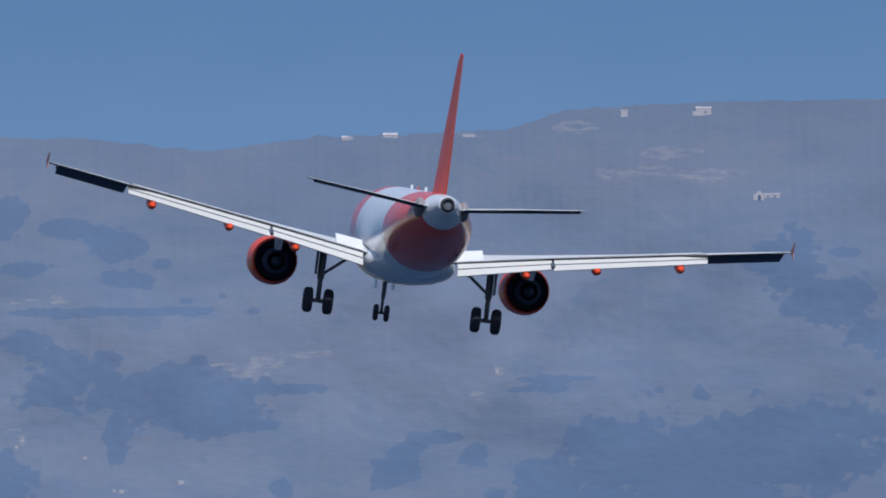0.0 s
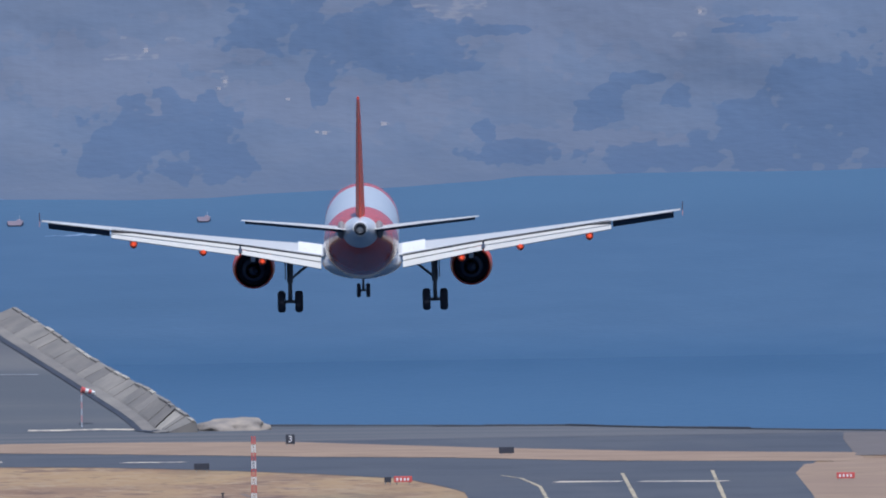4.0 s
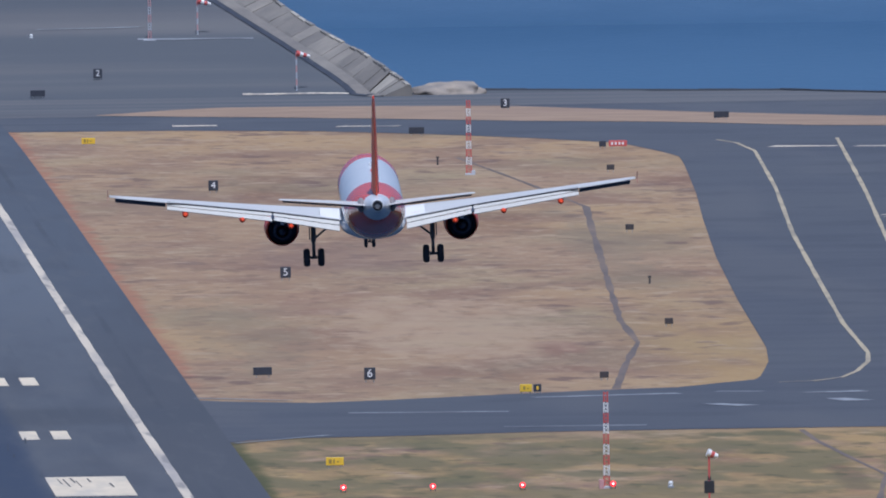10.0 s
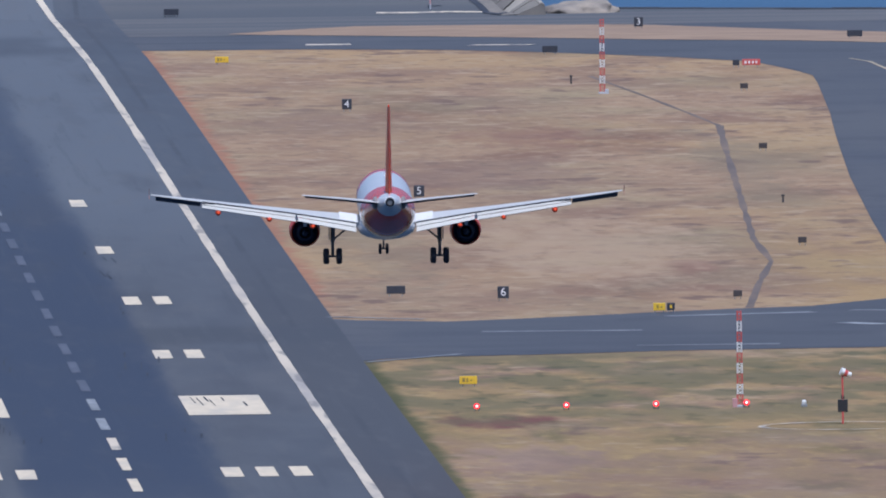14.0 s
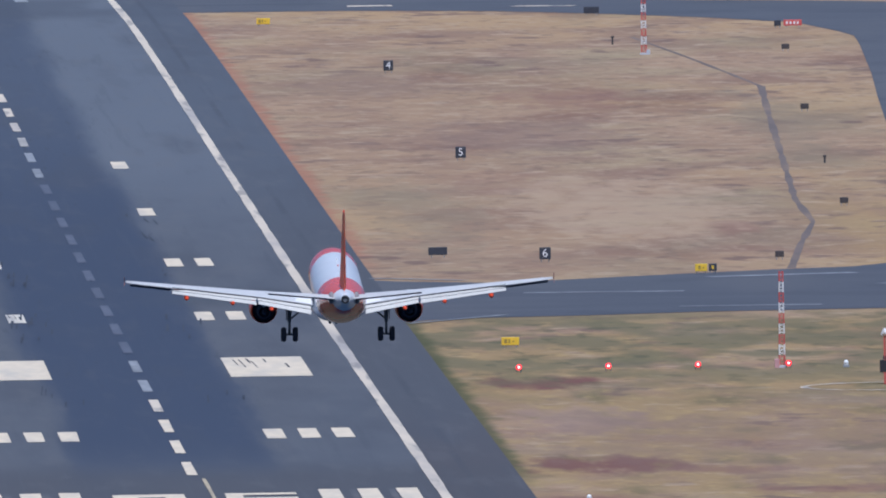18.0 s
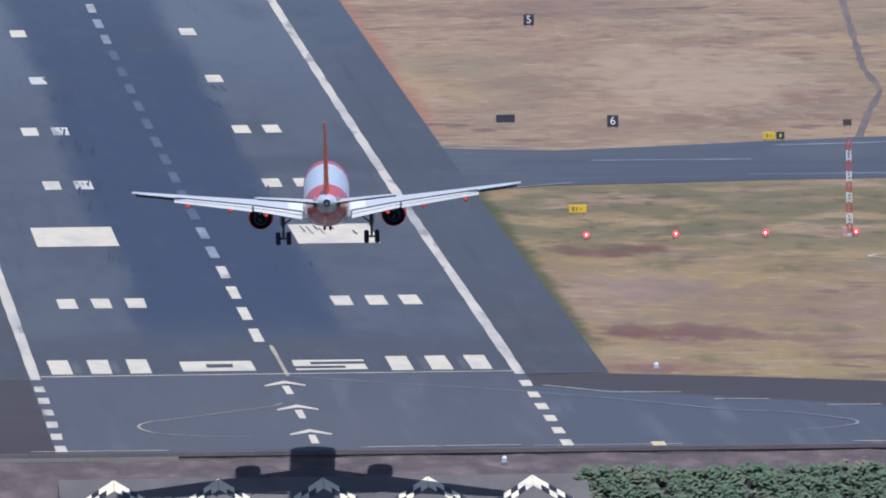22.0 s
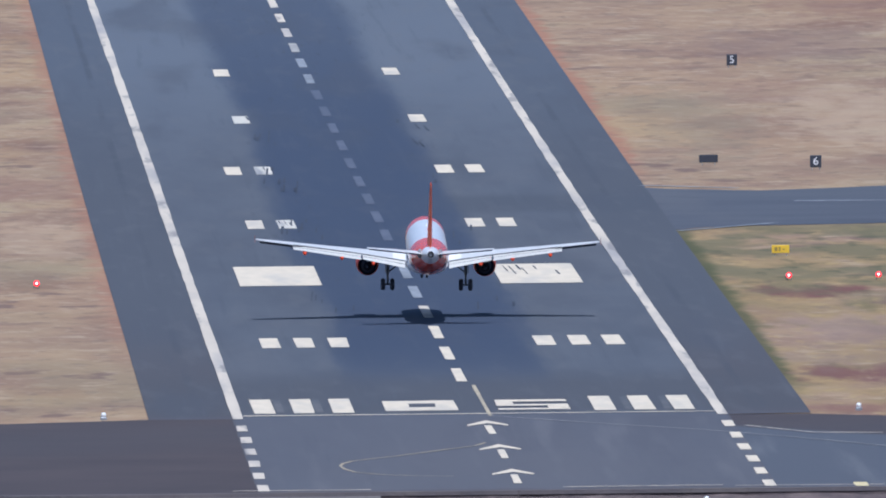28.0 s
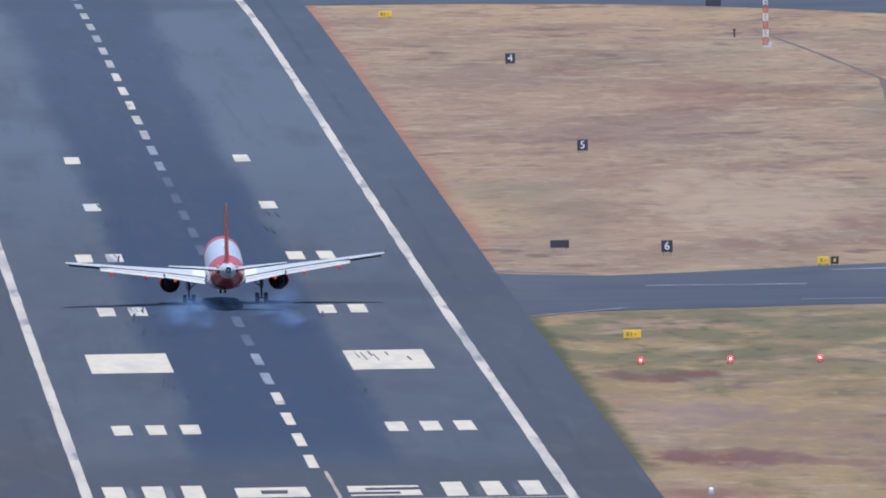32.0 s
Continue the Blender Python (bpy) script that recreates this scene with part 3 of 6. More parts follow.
l.new(ramp(n, l, calc(n, l, 'ADD', s.outputs[2], calc(n, l, 'MULTIPLY', noise_of(n, l, co, 0.05, (1, 1, 2)), 8.0)), 92.0, 116.0), x.inputs[0])
l.new(x.outputs[2], n["Principled BSDF"].inputs["Emission Color"])


# ---- shaping helpers ----
def part(name, bm, material, parent=None, label="", smooth=False):
    me = bpy.data.meshes.new(name)
    bm.normal_update()
    if smooth:
        for f in bm.faces:
            f.smooth = len(f.verts) <= 4
    bm.to_mesh(me)
    bm.free()
    for m in (material if isinstance(material, (list, tuple)) else [material]):
        me.materials.append(m)
    ob = new(name, me)
    ob.parent = parent
    if label:
        tagged(ob, label)
    return ob


def box(bm, x0, x1, y0, y1, z0, z1):
    v = [bm.verts.new((x, y, z)) for z in (z0, z1) for x, y in ((x0, y0), (x1, y0), (x1, y1), (x0, y1))]
    for q in ((0, 3, 2, 1), (4, 5, 6, 7), (0, 1, 5, 4), (1, 2, 6, 5), (2, 3, 7, 6), (3, 0, 4, 7)):
        bm.faces.new([v[i] for i in q])
    return v


def bevelled(x0, x1, y0, y1, z0, z1, w=0.03, segments=2):
    bm = bmesh.new()
    box(bm, x0, x1, y0, y1, z0, z1)
    bmesh.ops.bevel(bm, geom=bm.edges[:], offset=w, segments=segments, affect='EDGES', profile=0.5)
    return bm


def loft(bm, rings, cap=True, closed=True):
    vs = [[bm.verts.new(p) for p in r] for r in rings]
    k = len(rings[0])
    for a, b in zip(vs, vs[1:]):
        for i in range(k if closed else k - 1):
            j = (i + 1) % k
            bm.faces.new((a[i], a[j], b[j], b[i]))
    if cap:
        bm.faces.new(vs[0][::-1])
        bm.faces.new(vs[-1])
    return vs


def rod(bm, a, b, r0, r1=None, k=10):
    a, b = Vector(a), Vector(b)
    r1 = r0 if r1 is None else r1
    d = (b - a).normalized()
    u = d.orthogonal().normalized()
    w = d.cross(u)
    rings = []
    for p, r in ((a, r0), (b, r1)):
        rings.append([p + (u * math.cos(t) + w * math.sin(t)) * r for t in [2 * math.pi * i / k for i in range(k)]])
    loft(bm, rings)


def spin(bm, prof, centre, axis, k=28):
    """A solid of turned rings: prof = (distance along the axis, radius)."""
    ax = Vector(axis).normalized()
    u = ax.orthogonal().normalized()
    w = ax.cross(u)
    c = Vector(centre)
    loft(bm, [[c + ax * d + (u * math.cos(t) + w * math.sin(t)) * max(r, 0.002) for t in [2 * math.pi * i / k for i in range(k)]] for d, r in prof])


BEND = 0.105                      # past the crest the far end climbs and veers off by so much per metre


def bend(y):
    return -BEND * max(0.0, y - 1700)


PROF_Y = (-4000, -300, -150, 0, 150, 300, 450, 600, 900, 1200, 1300, 1400, 1470, 1550, 1640, 1700, 1790, 3000)
PROF_Z = (-0.2, -0.2, -0.2, -0.1, 0.02, 0.1, 0.28, 0.6, 1.5, 2.55, 2.8, 2.95, 2.9, 2.55, 2.05, 1.7, 15.93, 120)


def gz(y):
    """Height of the airfield at that distance from the threshold."""
    return float(np.interp(y, PROF_Y, PROF_Z))


def lerp(x, table, i):
    return float(np.interp(x, [r[0] for r in table], [r[i] for r in table]))


def sheet(bm, rows, dz, step=60, cols=1):
    """A ground sheet; rows: (y, x from, x to)."""
    ys = sorted({r[0] for r in rows} | {y for y in PROF_Y if rows[0][0] < y < rows[-1][0]} | set(np.arange(rows[0][0], rows[-1][0], step).tolist()))
    prev = None
    for y in ys:
        x0, x1 = lerp(y, rows, 1), lerp(y, rows, 2)
        cur = [bm.verts.new((x0 + (x1 - x0) * i / cols, y, gz(y) + dz)) for i in range(cols + 1)]
        if prev:
            for i in range(cols):
                bm.faces.new((prev[i], prev[i + 1], cur[i + 1], cur[i]))
        prev = cur
    return bm


def ribbon(bm, line, width, dz, rag=0.0):
    """A painted line along the ground."""
    pts = []
    for (ax, ay), (bx, by) in zip(line, line[1:]):
        k = max(1, int(math.hypot(bx - ax, by - ay) / 12))
        pts += [(ax + (bx - ax) * i / k, ay + (by - ay) * i / k) for i in range(k)]
    pts.append(line[-1])
    prev = None
    for i, (x, y) in enumerate(pts):
        a, b = pts[max(i - 1, 0)], pts[min(i + 1, len(pts) - 1)]
        d = Vector((b[0] - a[0], b[1] - a[1])).normalized()
        w = width / 2 * (1 + rag * (random.random() - 0.5))
        cur = [bm.verts.new((x + sg * d.y * w, y - sg * d.x * w, gz(y - sg * d.x * w) + dz)) for sg in (-1, 1)]
        if prev:
            bm.faces.new((prev[0], prev[1], cur[1], cur[0]))
        prev = cur
    return bm


def patch(bm, pts, dz):
    bm.faces.new([bm.verts.new((x, y, gz(y) + dz)) for x, y in pts])
    return bm


def text_mesh(bm, s, size, m):
    """Letters of the built-in font, standing, facing towards -y."""
    cu = bpy.data.curves.new("lettering", 'FONT')
    cu.body, cu.size, cu.align_x, cu.align_y, cu.extrude = s, size, 'CENTER', 'CENTER', 0.01
    ob = bpy.data.objects.new("lettering", cu)
    me = ob.to_mesh()
    me.transform(m @ pose(0, 0, 0, 90, 0, 0))
    bm.from_mesh(me)
    ob.to_mesh_clear()
    bpy.data.objects.remove(ob)
    return bm


# ---- ground, pavements, sea, hills ----
def build_ground():
    bm = bmesh.new()
    sheet(bm, [(-154.4, -1500, 1500), (1469.5, -1500, 1500)], 0.0, cols=40)
    sheet(bm, [(1469.5, -1500, 180.2), (1584.8, -1500, 185.7), (1627.1, -1500, 187.3), (1636.3, -1500, 178.6), (1666.9, -1500, 156.1), (1684.4, -1500, 147.1), (1687.3, -1500, 146.2)], 0.0, cols=24)
    g = part("ground", bm, M["grass"])
    tagged(g, "dry straw-coloured grass of the airfield with reddish bare earth", "ground", kind="structure")
    bm = bmesh.new()
    sheet(bm, [(1687.3, -1500, 85.6), (1714.2, -1500, 81.9), (1740.7, -1500, 74.8), (1768.8, -1500, 67.6), (1790.3, -1500, 62.5)], 0.02, cols=12)
    tagged(part("pavement_far_end", bm, M["old_asphalt"]), "weathered grey asphalt at the far end of the airfield", "pavement", kind="structure")
    # slope below the runway end, the bay, and the mountain side on which the camera stands; all out of view, the
    # mountain raised to block low sky light
    for name, mat, rows, label, cat in (("ground_slope", "valley", ((-165.9, -8.7), (-215, -22), (-270, -50)), "dry brownish scrub on the slope below the runway end", "ground"),
                                        ("water_bay", "deep_sea", ((-230, -45), (-1000, -45), (-2450, -45)), "deep blue sea of the bay below the approach", "sea"),
                                        ("ground_hillside", "valley", ((-2380, -50), (-2600, 20), (-2950, 82), (-3120, 128), (-3152, 132.9), (-3250, 140), (-3500, 300), (-4000, 720), (-5000, 1150), (-9000, 1300)), "unseen mountain side of dry brownish scrub, added behind the bay to block sky light", "ground")):
        bm = bmesh.new()
        prev = None
        for y, z in rows:
            cur = [bm.verts.new((-6000 + 300 * i, y, z + 3.5 * noise.noise((i * 0.9, y * 0.01, 0)) * (0 if mat == "deep_sea" or -3200 < y < -3100 else 1))) for i in range(41)]
            if prev:
                for i in range(40):
                    bm.faces.new((prev[i], cur[i], cur[i + 1], prev[i + 1]))
            prev = cur
        tagged(part(name, bm, M[mat], smooth=True), label, cat, kind="structure")


def build_pavements():
    bm = bmesh.new()
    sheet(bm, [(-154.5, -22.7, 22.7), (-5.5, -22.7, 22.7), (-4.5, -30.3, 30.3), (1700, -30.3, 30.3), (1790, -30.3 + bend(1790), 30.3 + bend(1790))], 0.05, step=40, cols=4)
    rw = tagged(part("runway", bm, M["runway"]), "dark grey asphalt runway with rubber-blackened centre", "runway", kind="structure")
    bm = bmesh.new()
    patch(bm, [(-400, -154.45), (400, -154.45), (400, -60), (56, -31), (43, -17), (30.0, -6), (-30.1, -4), (-43.9, -10), (-400, -25)], 0.03)
    tagged(part("pavement_near_end", bm, M["asphalt"]), "dark asphalt turning area before the threshold", "pavement", kind="structure")
    bm = bmesh.new()
    sheet(bm, [(437, 26, 31.0), (441, 26, 32.5), (445, 26, 36), (448, 26, 50), (453, 26, 62), (455, 26, 80), (456, 26, 400), (539, 26, 400), (541, 26, 400)], 0.035)
    sheet(bm, [(541.0, 26, 42.0), (544, 26, 38.0), (548, 26, 33.0), (552, 26, 30.5)], 0.035)
    tx = tagged(part("taxiway", bm, M["taxi"]), "dark asphalt taxiway crossing to the runway", "taxiway", kind="structure")
    bm = bmesh.new()
    sheet(bm, [(541.0, 42, 150), (546, 50, 150), (555.5, 61, 150), (566, 73.8, 150), (571, 82.6, 150), (590, 91.7, 150), (600, 92.8, 150), (640, 95.4, 150), (682, 97.0, 150), (820, 99.9, 150),
               (967, 103.5, 150), (1102.9, 107.6, 151.1), (1194.3, 110.6, 154.2), (1310.7, 113.9, 158.5), (1343.6, 114.6, 159.5), (1365.5, 113.2, 160.3), (1405.4, 109.3, 161.5),
               (1433.8, 98.9, 164.2), (1457.6, 86.9, 166.4), (1483.1, 71, 169.7), (1496.8, 53, 171.9), (1500.9, 26, 173)], 0.033, step=30)
    sheet(bm, [(1500.9, 26, 173), (1584.8, 26, 185.7), (1627.1, 26, 187.3), (1636.3, 26, 178.6), (1666.9, 26, 156.1), (1684.4, 26, 147.1), (1687.3, 26, 146.2)], 0.033, step=30)
    tagged(part("taxiway_far", bm, M["taxi"]), "blue-grey asphalt of the far taxiways and apron", "taxiway", kind="structure")
    bm = bmesh.new()
    sheet(bm, [(1687.3, 30, 146.2), (1692.4, 30, 143.2), (1700.6, 30, 123.8), (1702.1, 84.8, 101.6)], 0.036, step=30)
    sheet(bm, [(1580.5, 30.3, 44.5), (1616.2, 30.3, 59.9), (1621.3, 30.3, 72.2), (1624.8, 30.3, 187.2), (1627.1, 30.3, 187.3), (1636.3, 30.3, 178.6), (1666.9, 30.3, 156.1), (1684.4, 30.3, 147.1), (1687.3, 30.3, 146.2)], 0.05, step=15)
    tagged(part("pavement_sea_edge", bm, M["old_asphalt"]), "weathered grey asphalt along the sea edge", "pavement", kind="structure")
    # sandy strip between the far taxiway and the edge
    bm = bmesh.new()
    top = [(44.5, 1592), (56, 1618), (63, 1629), (82, 1626), (101.6, 1616), (126, 1563), (147.6, 1527), (174, 1503)]
    low = [(44.5, 1589), (56.6, 1575), (70, 1562), (87, 1542), (101, 1524), (119.6, 1508), (138.6, 1478), (173.5, 1455)]
    va = [bm.verts.new((x, y, gz(y) + 0.08)) for x, y in top]
    vb = [bm.verts.new((x, y, gz(y) + 0.08)) for x, y in low]
    for i in range(len(top) - 1):
        bm.faces.new((vb[i], vb[i + 1], va[i + 1], va[i]))
    sheet(bm, [(1102.9, 151.1, 260.2), (1194.3, 154.2, 260.3), (1310.7, 158.5, 260.8), (1404.2, 161, 261.4), (1445.7, 164.3, 261.9), (1469.5, 173.5, 262.1)], 0.05)
    tagged(part("verge_sand", bm, M["sand"]), "pale sandy verge beside the far taxiway", "verge", kind="structure")
    # lying drain and worn tracks in the grass
    bm = bmesh.new()
    ribbon(bm, [(85.8, 1352.3), (90.4, 1256.4), (95, 1150.6)], 0.55, 0.02, rag=1.1)
    ribbon(bm, [(95, 1150.6), (92.6, 1069.4), (88.3, 916), (84.2, 771), (83.5, 702), (79.5, 637), (75.8, 569)], 0.75, 0.02, rag=0.8)
    ribbon(bm, [(90.5, 450), (90.8, 419), (92.4, 365.4), (93.8, 328), (92.2, 304), (90.6, 275.5), (87.0, 215)], 0.6, 0.02, rag=0.8)
    tagged(part("drain_channel", bm, M["drain"]), "dark drain channel winding through the dry grass", "drain", kind="structure")
    return rw, tx


def mark(name, bm, mat, parent, label=""):
    return part(name, bm, mat, parent, label)


def block(x0, x1, y0, y1, dz=0.09, skew=0.0):
    bm = bmesh.new()
    j = lambda: random.uniform(-0.05, 0.05)
    pts = [(x0 + j(), y0 + 4 * j()), (x1 + j(), y0 + 4 * j()), (x1 + j(), y1 + 4 * j()), (x0 + j(), y1 + 4 * j())]
    ys = sorted({y0, y1} | {y for y in PROF_Y if y0 < y < y1})
    if len(ys) == 2:
        patch(bm, pts, dz)
    else:
        sheet(bm, [(y0, x0, x1), (y1, x0, x1)], dz)
    return bm


def build_markings(rw, tx):
    # threshold: three stripes, the figures, three stripes
    for sx in (-1, 1):
        for i in range(3):
            a = sx * (11.7 + 3.62 * i) if sx > 0 else -(11.3 + 3.62 * i) - 1.95
            bm = block(a - 0.9 if sx > 0 else a, a + 1.05 if sx > 0 else a + 1.95, 5, 35)
            mark("threshold_stripe", bm, M["white"], rw)
            if i > 0:
                bm = block(a + (-1.7 if sx > 0 else 2.1), a + (-1.05 if sx > 0 else 2.8), 7, 34, 0.075)
                mark("painted_out_stripe", bm, M["old_asphalt"], rw, "blacked-out ghost of an older stripe")
        for y, n in ((150, 3), (450, 2), (600, 2), (750, 1), (900, 1)):
            for i in range(n):
                x0 = 9.0 + 3.3 * i
                if n == 1:
                    x0 = 9.1
                worn = sx < 0 and y in (450, 600, 750) and i == 0
                bm = block(min(sx * x0, sx * (x0 + 1.8)), max(sx * x0, sx * (x0 + 1.8)), y, y + 22.5)
                mark("touchdown_bar", bm, M["rubbered"] if worn else M["white"], rw)
        bm = block(min(sx * 9.0, sx * 17.2), max(sx * 9.0, sx * 17.2), 301, 350)
        mark("aiming_point_bar", bm, M["white"], rw, "broad white bar scratched with tyre rubber")
    for y, k, n, m in ((1575, 22.5, 1, "worn_white"), (1702.9, 3.0, 1, "white"), (1720.0, 3.0, 2, "white")):
        for sx in (-1, 1):
            for i in range(n):
                x0 = 9.0 + 3.3 * i
                mark("touchdown_bar", block(min(sx * x0, sx * (x0 + 1.8)) + bend(y), max(sx * x0, sx * (x0 + 1.8)) + bend(y), y, y + k), M[m], rw)
    # short scuffs of tyre rubber
    rnd = random.Random(40)
    for i in range(44):
        side = -1 if i % 4 else 1
        x, y = side * rnd.uniform(6.0, 10.0) - 0.6, rnd.choice((rnd.uniform(240, 300), rnd.uniform(410, 480), rnd.uniform(560, 620), rnd.uniform(700, 760)))
        k = rnd.uniform(8, 20)
        mark("skid_mark", ribbon(bmesh.new(), [(x, y), (x - 0.02 * k, y - k)], rnd.uniform(0.12, 0.28), 0.105, 0.6), M["tyre_mark"], rw)
    for x, y, k in ((10.1, 346, 20), (10.7, 344, 26), (11.5, 347, 17), (11.9, 340, 22), (13.2, 345, 12), (15.2, 333, 14), (-10.0, 470, 14), (-9.5, 466, 12), (-10.6, 471, 10), (-9.8, 620, 12), (-9.3, 770, 14), (9.4, 742, 18), (10.3, 738, 20), (8.2, 700, 24), (8.8, 690, 20)):
        mark("skid_mark", ribbon(bmesh.new(), [(x, y), (x + 0.012 * k, y - 0.75 * k)], rnd.uniform(0.10, 0.18), 0.11, 0.7), M["tyre_mark"], rw)
    # the runway's figures, elongated along it
    bm = block(-8.4, -1.7, 8, 29)
    mark("figure_block", bm, M["white"], rw, "white painted figure zero")
    mark("figure_gap", block(-6.0, -4.2 + 0.6, 15, 22.5, 0.11), M["runway"], rw, "bare asphalt inside the figure")
    for x0, x1, y0, y1 in ((2.0, 8.6, 25, 29), (2.0, 3.6, 19, 25), (2.0, 8.6, 16, 19.5), (6.7, 8.6, 11, 16), (2.0, 8.6, 8, 11)):
        mark("figure_stroke", block(x0, x1, y0, y1), M["white"], rw)
    mark("threshold_line", ribbon(bmesh.new(), [(-21.6, 0.6), (21.6, 0.6)], 1.25, 0.085, 0.6), M["white"], rw, "thin dusty white line across the threshold")
    # centre line
    for i in range(46):
        y = 70.0 + 49.3 * min(i, 10) + 51.9 * max(0, i - 10)
        m = "white" if y < 170 else "stripe" if y < 240 else "worn_white" if y < 330 else "ghost" if y < 830 else "worn_white" if y < 960 or y > 1450 else "dulled" if y < 1020 or y > 1200 else "stripe"
        y0, y1 = (v if v < 1700 else 1700 + 0.108 * (v - 1700) for v in (y, y + 29))
        mark("centreline_dash", block(-0.5 + bend(y0), 0.45 + bend(y0), y0, y1), M[m], rw)
    mark("yellow_lead_line", ribbon(bmesh.new(), [(0.85, 62), (0.95, -5)], 0.38, 0.09, 0.3), M["yellow_line"], rw, "faded orange line at the threshold")
    # side stripes, and their broken continuation before the threshold
    for sx in (-1, 1):
        off = lambda y: -float(np.interp(y, (600, 950, 1300, 1550, 1790), (0, 0.2, 0.55, 0.8, 0.8))) if sx < 0 else 0.0
        line = [(sx * 22.15 + bend(y) + off(y), y) for y in [33 * i - 6 for i in range(52)] + [1700, 1720, 1740, 1765, 1790]]
        mark("side_stripe", ribbon(bmesh.new(), line, 1.0, 0.09, 0.22), M["stripe"], rw, "dusty white stripe along the runway edge")
        for i in range(6):
            mark("side_block", block(sx * 22.1 - 0.5, sx * 22.1 + 0.5, -19.5 - 24 * i - 12, -19.5 - 24 * i), M["white"] if sx > 0 else M["stripe"], rw)
    # arrows before the threshold
    for i in range(3):
        y = -16 - 49.5 * i
        bm = bmesh.new()
        for sx in (-1, 1):
            patch(bm, [(0.35, y + 2), (0.35, y - 4), (0.25 + sx * 1.85, y - 9.5), (0.25 + sx * 1.85, y - 7.0)][::sx], 0.09)
        mark("arrow_head", bm, M["white"], rw)
        mark("arrow_shaft", block(-0.05, 0.62, y - 26, y - 9), M["white"], rw)
    mark("turning_line", ribbon(bmesh.new(), [(-0.8, -60), (-1.8, -66), (-9.3, -85), (-13.3, -94), (-14.3, -99), (-14.6, -104), (-14.3, -110), (-13.5, -116), (-11.5, -121), (-9.1, -124), (-5, -126)], 0.28, 0.09, 0.4), M["yellow_line"], rw, "thin faded turning line curling back")
    mark("turning_line", ribbon(bmesh.new(), [(1.0, -4), (6, -14), (12, -25), (19.6, -38), (30, -62), (38, -84), (43.5, -91), (46.9, -101), (48.3, -106), (48.9, -111), (48.6, -116), (47.4, -120), (45.8, -123), (43, -126)], 0.34, 0.088, 0.4), M["faint_line"], rw, "very faint worn turning line")
    for a, b in (((-24.8, -150), (-12.8, -150.5)), ((4, -149), (18, -148.5)), ((19, -150), (32, -150.5)), ((23.5, -30), (29.1, -46)), ((29.1, -46.2), (35.4, -48.1)), ((37.9, -63), (42.7, -64.4)), ((47.5, -77.6), (52.3, -77.9)), ((47, -149.5), (60, -153.5))):
        mark("edge_line", ribbon(bmesh.new(), [a, b], 0.42 if abs(b[1] - a[1]) > 10 else 0.8, 0.09, 0.5), M["stripe"], rw)
    bm = block(29.4, 30.6, -153.5, -146)
    mark("yellow_block", bm, M["pale_yellow"], rw, "small pale yellow painted block")
    # lines of the taxiways
    for line in ([(122.4, 1413.7), (124.4, 1398.4), (125.3, 1362.2), (121.4, 1212), (116.2, 1047.1), (112.8, 913), (108.7, 750), (107.4, 662), (106.2, 636), (103.7, 609), (101.3, 592), (97.8, 583), (94.0, 581.5)], [(138.5, 1414.9), (131.7, 1184.1), (125.7, 995), (119, 800)], [(150.8, 1422), (146.5, 1299.8), (142, 1152.6)]):
        mark("taxiway_line", ribbon(bmesh.new(), line, 0.52, 0.07, 0.4), M["yellow_line"], tx)
    for a, b in (((128.3, 1380.8), (136.8, 1378.7)), ((139.3, 1377.6), (150.2, 1373.2)), ((136.2, 1118.1), (141.2, 1116.1)), ((128.7, 1045), (131.8, 1043)), ((130.7, 1109), (133.8, 1108)), ((130.5, 1100.9), (133.6, 1099.9)), ((135.2, 1100.9), (137.9, 1099.9)),
                 ((30, 558), (40, 548)), ((30.5, 433), (41, 452)), ((45, 511), (62, 509)), ((60, 468), (75, 467)), ((66, 547), (82, 553)), ((84.0, 522.7), (87.9, 516.4)), ((97.8, 533.3), (100.1, 526)), ((86.3, 557.1), (91.1, 555.2)), ((95.2, 550.4), (102, 552.5)), ((53.1, 1521.6), (59.2, 1521.6)), ((75.2, 1507.8), (83.3, 1505.1))):
        mark("holding_line", ribbon(bmesh.new(), [a, b], 7.0 if 1040 < a[1] < 1125 else 4.5 if a[1] > 600 else 2.6 if abs(b[1] - a[1]) < 8 else 0.9, 0.07, 0.9), M["stripe"] if a[1] > 600 else M["worn_white"], tx)
    bm = bmesh.new()
    patch(bm, [(141.2, 1115.1), (151.2, 1121.2), (150.1, 1011.6), (136, 1000)], 0.06)
    mark("concrete_slab", bm, M["old_asphalt"], tx, "lighter grey slab of the apron")
    # long white lines on the far pavement
    for line, w, m in (([(67.8, 1701.6), (72, 1701.4), (78, 1701.7), (84.3, 1701.0)], 1.2, "stripe"), ([(54.2, 1744.8), (60, 1744.5), (66, 1744.7), (70.6, 1744.4)], 0.8, "worn_white"), ([(40, 1753.2), (54.7, 1754.2)], 0.5, "worn_white")):
        mark("far_line", ribbon(bmesh.new(), line, w, 0.09, 0.9), M[m], tx)
    # ring round the windsock
    bm = bmesh.new()
    ribbon(bm, [(72.7 + 8.2 * math.cos(a), 253 + 9.5 * math.sin(a)) for a in [math.pi * 2 * i / 40 for i in range(41)]], 0.85, 0.06, 1.1)
    tagged(part("windsock_ring", bm, M["stripe"]), "white painted ring on the grass round the windsock", "ring", kind="structure")


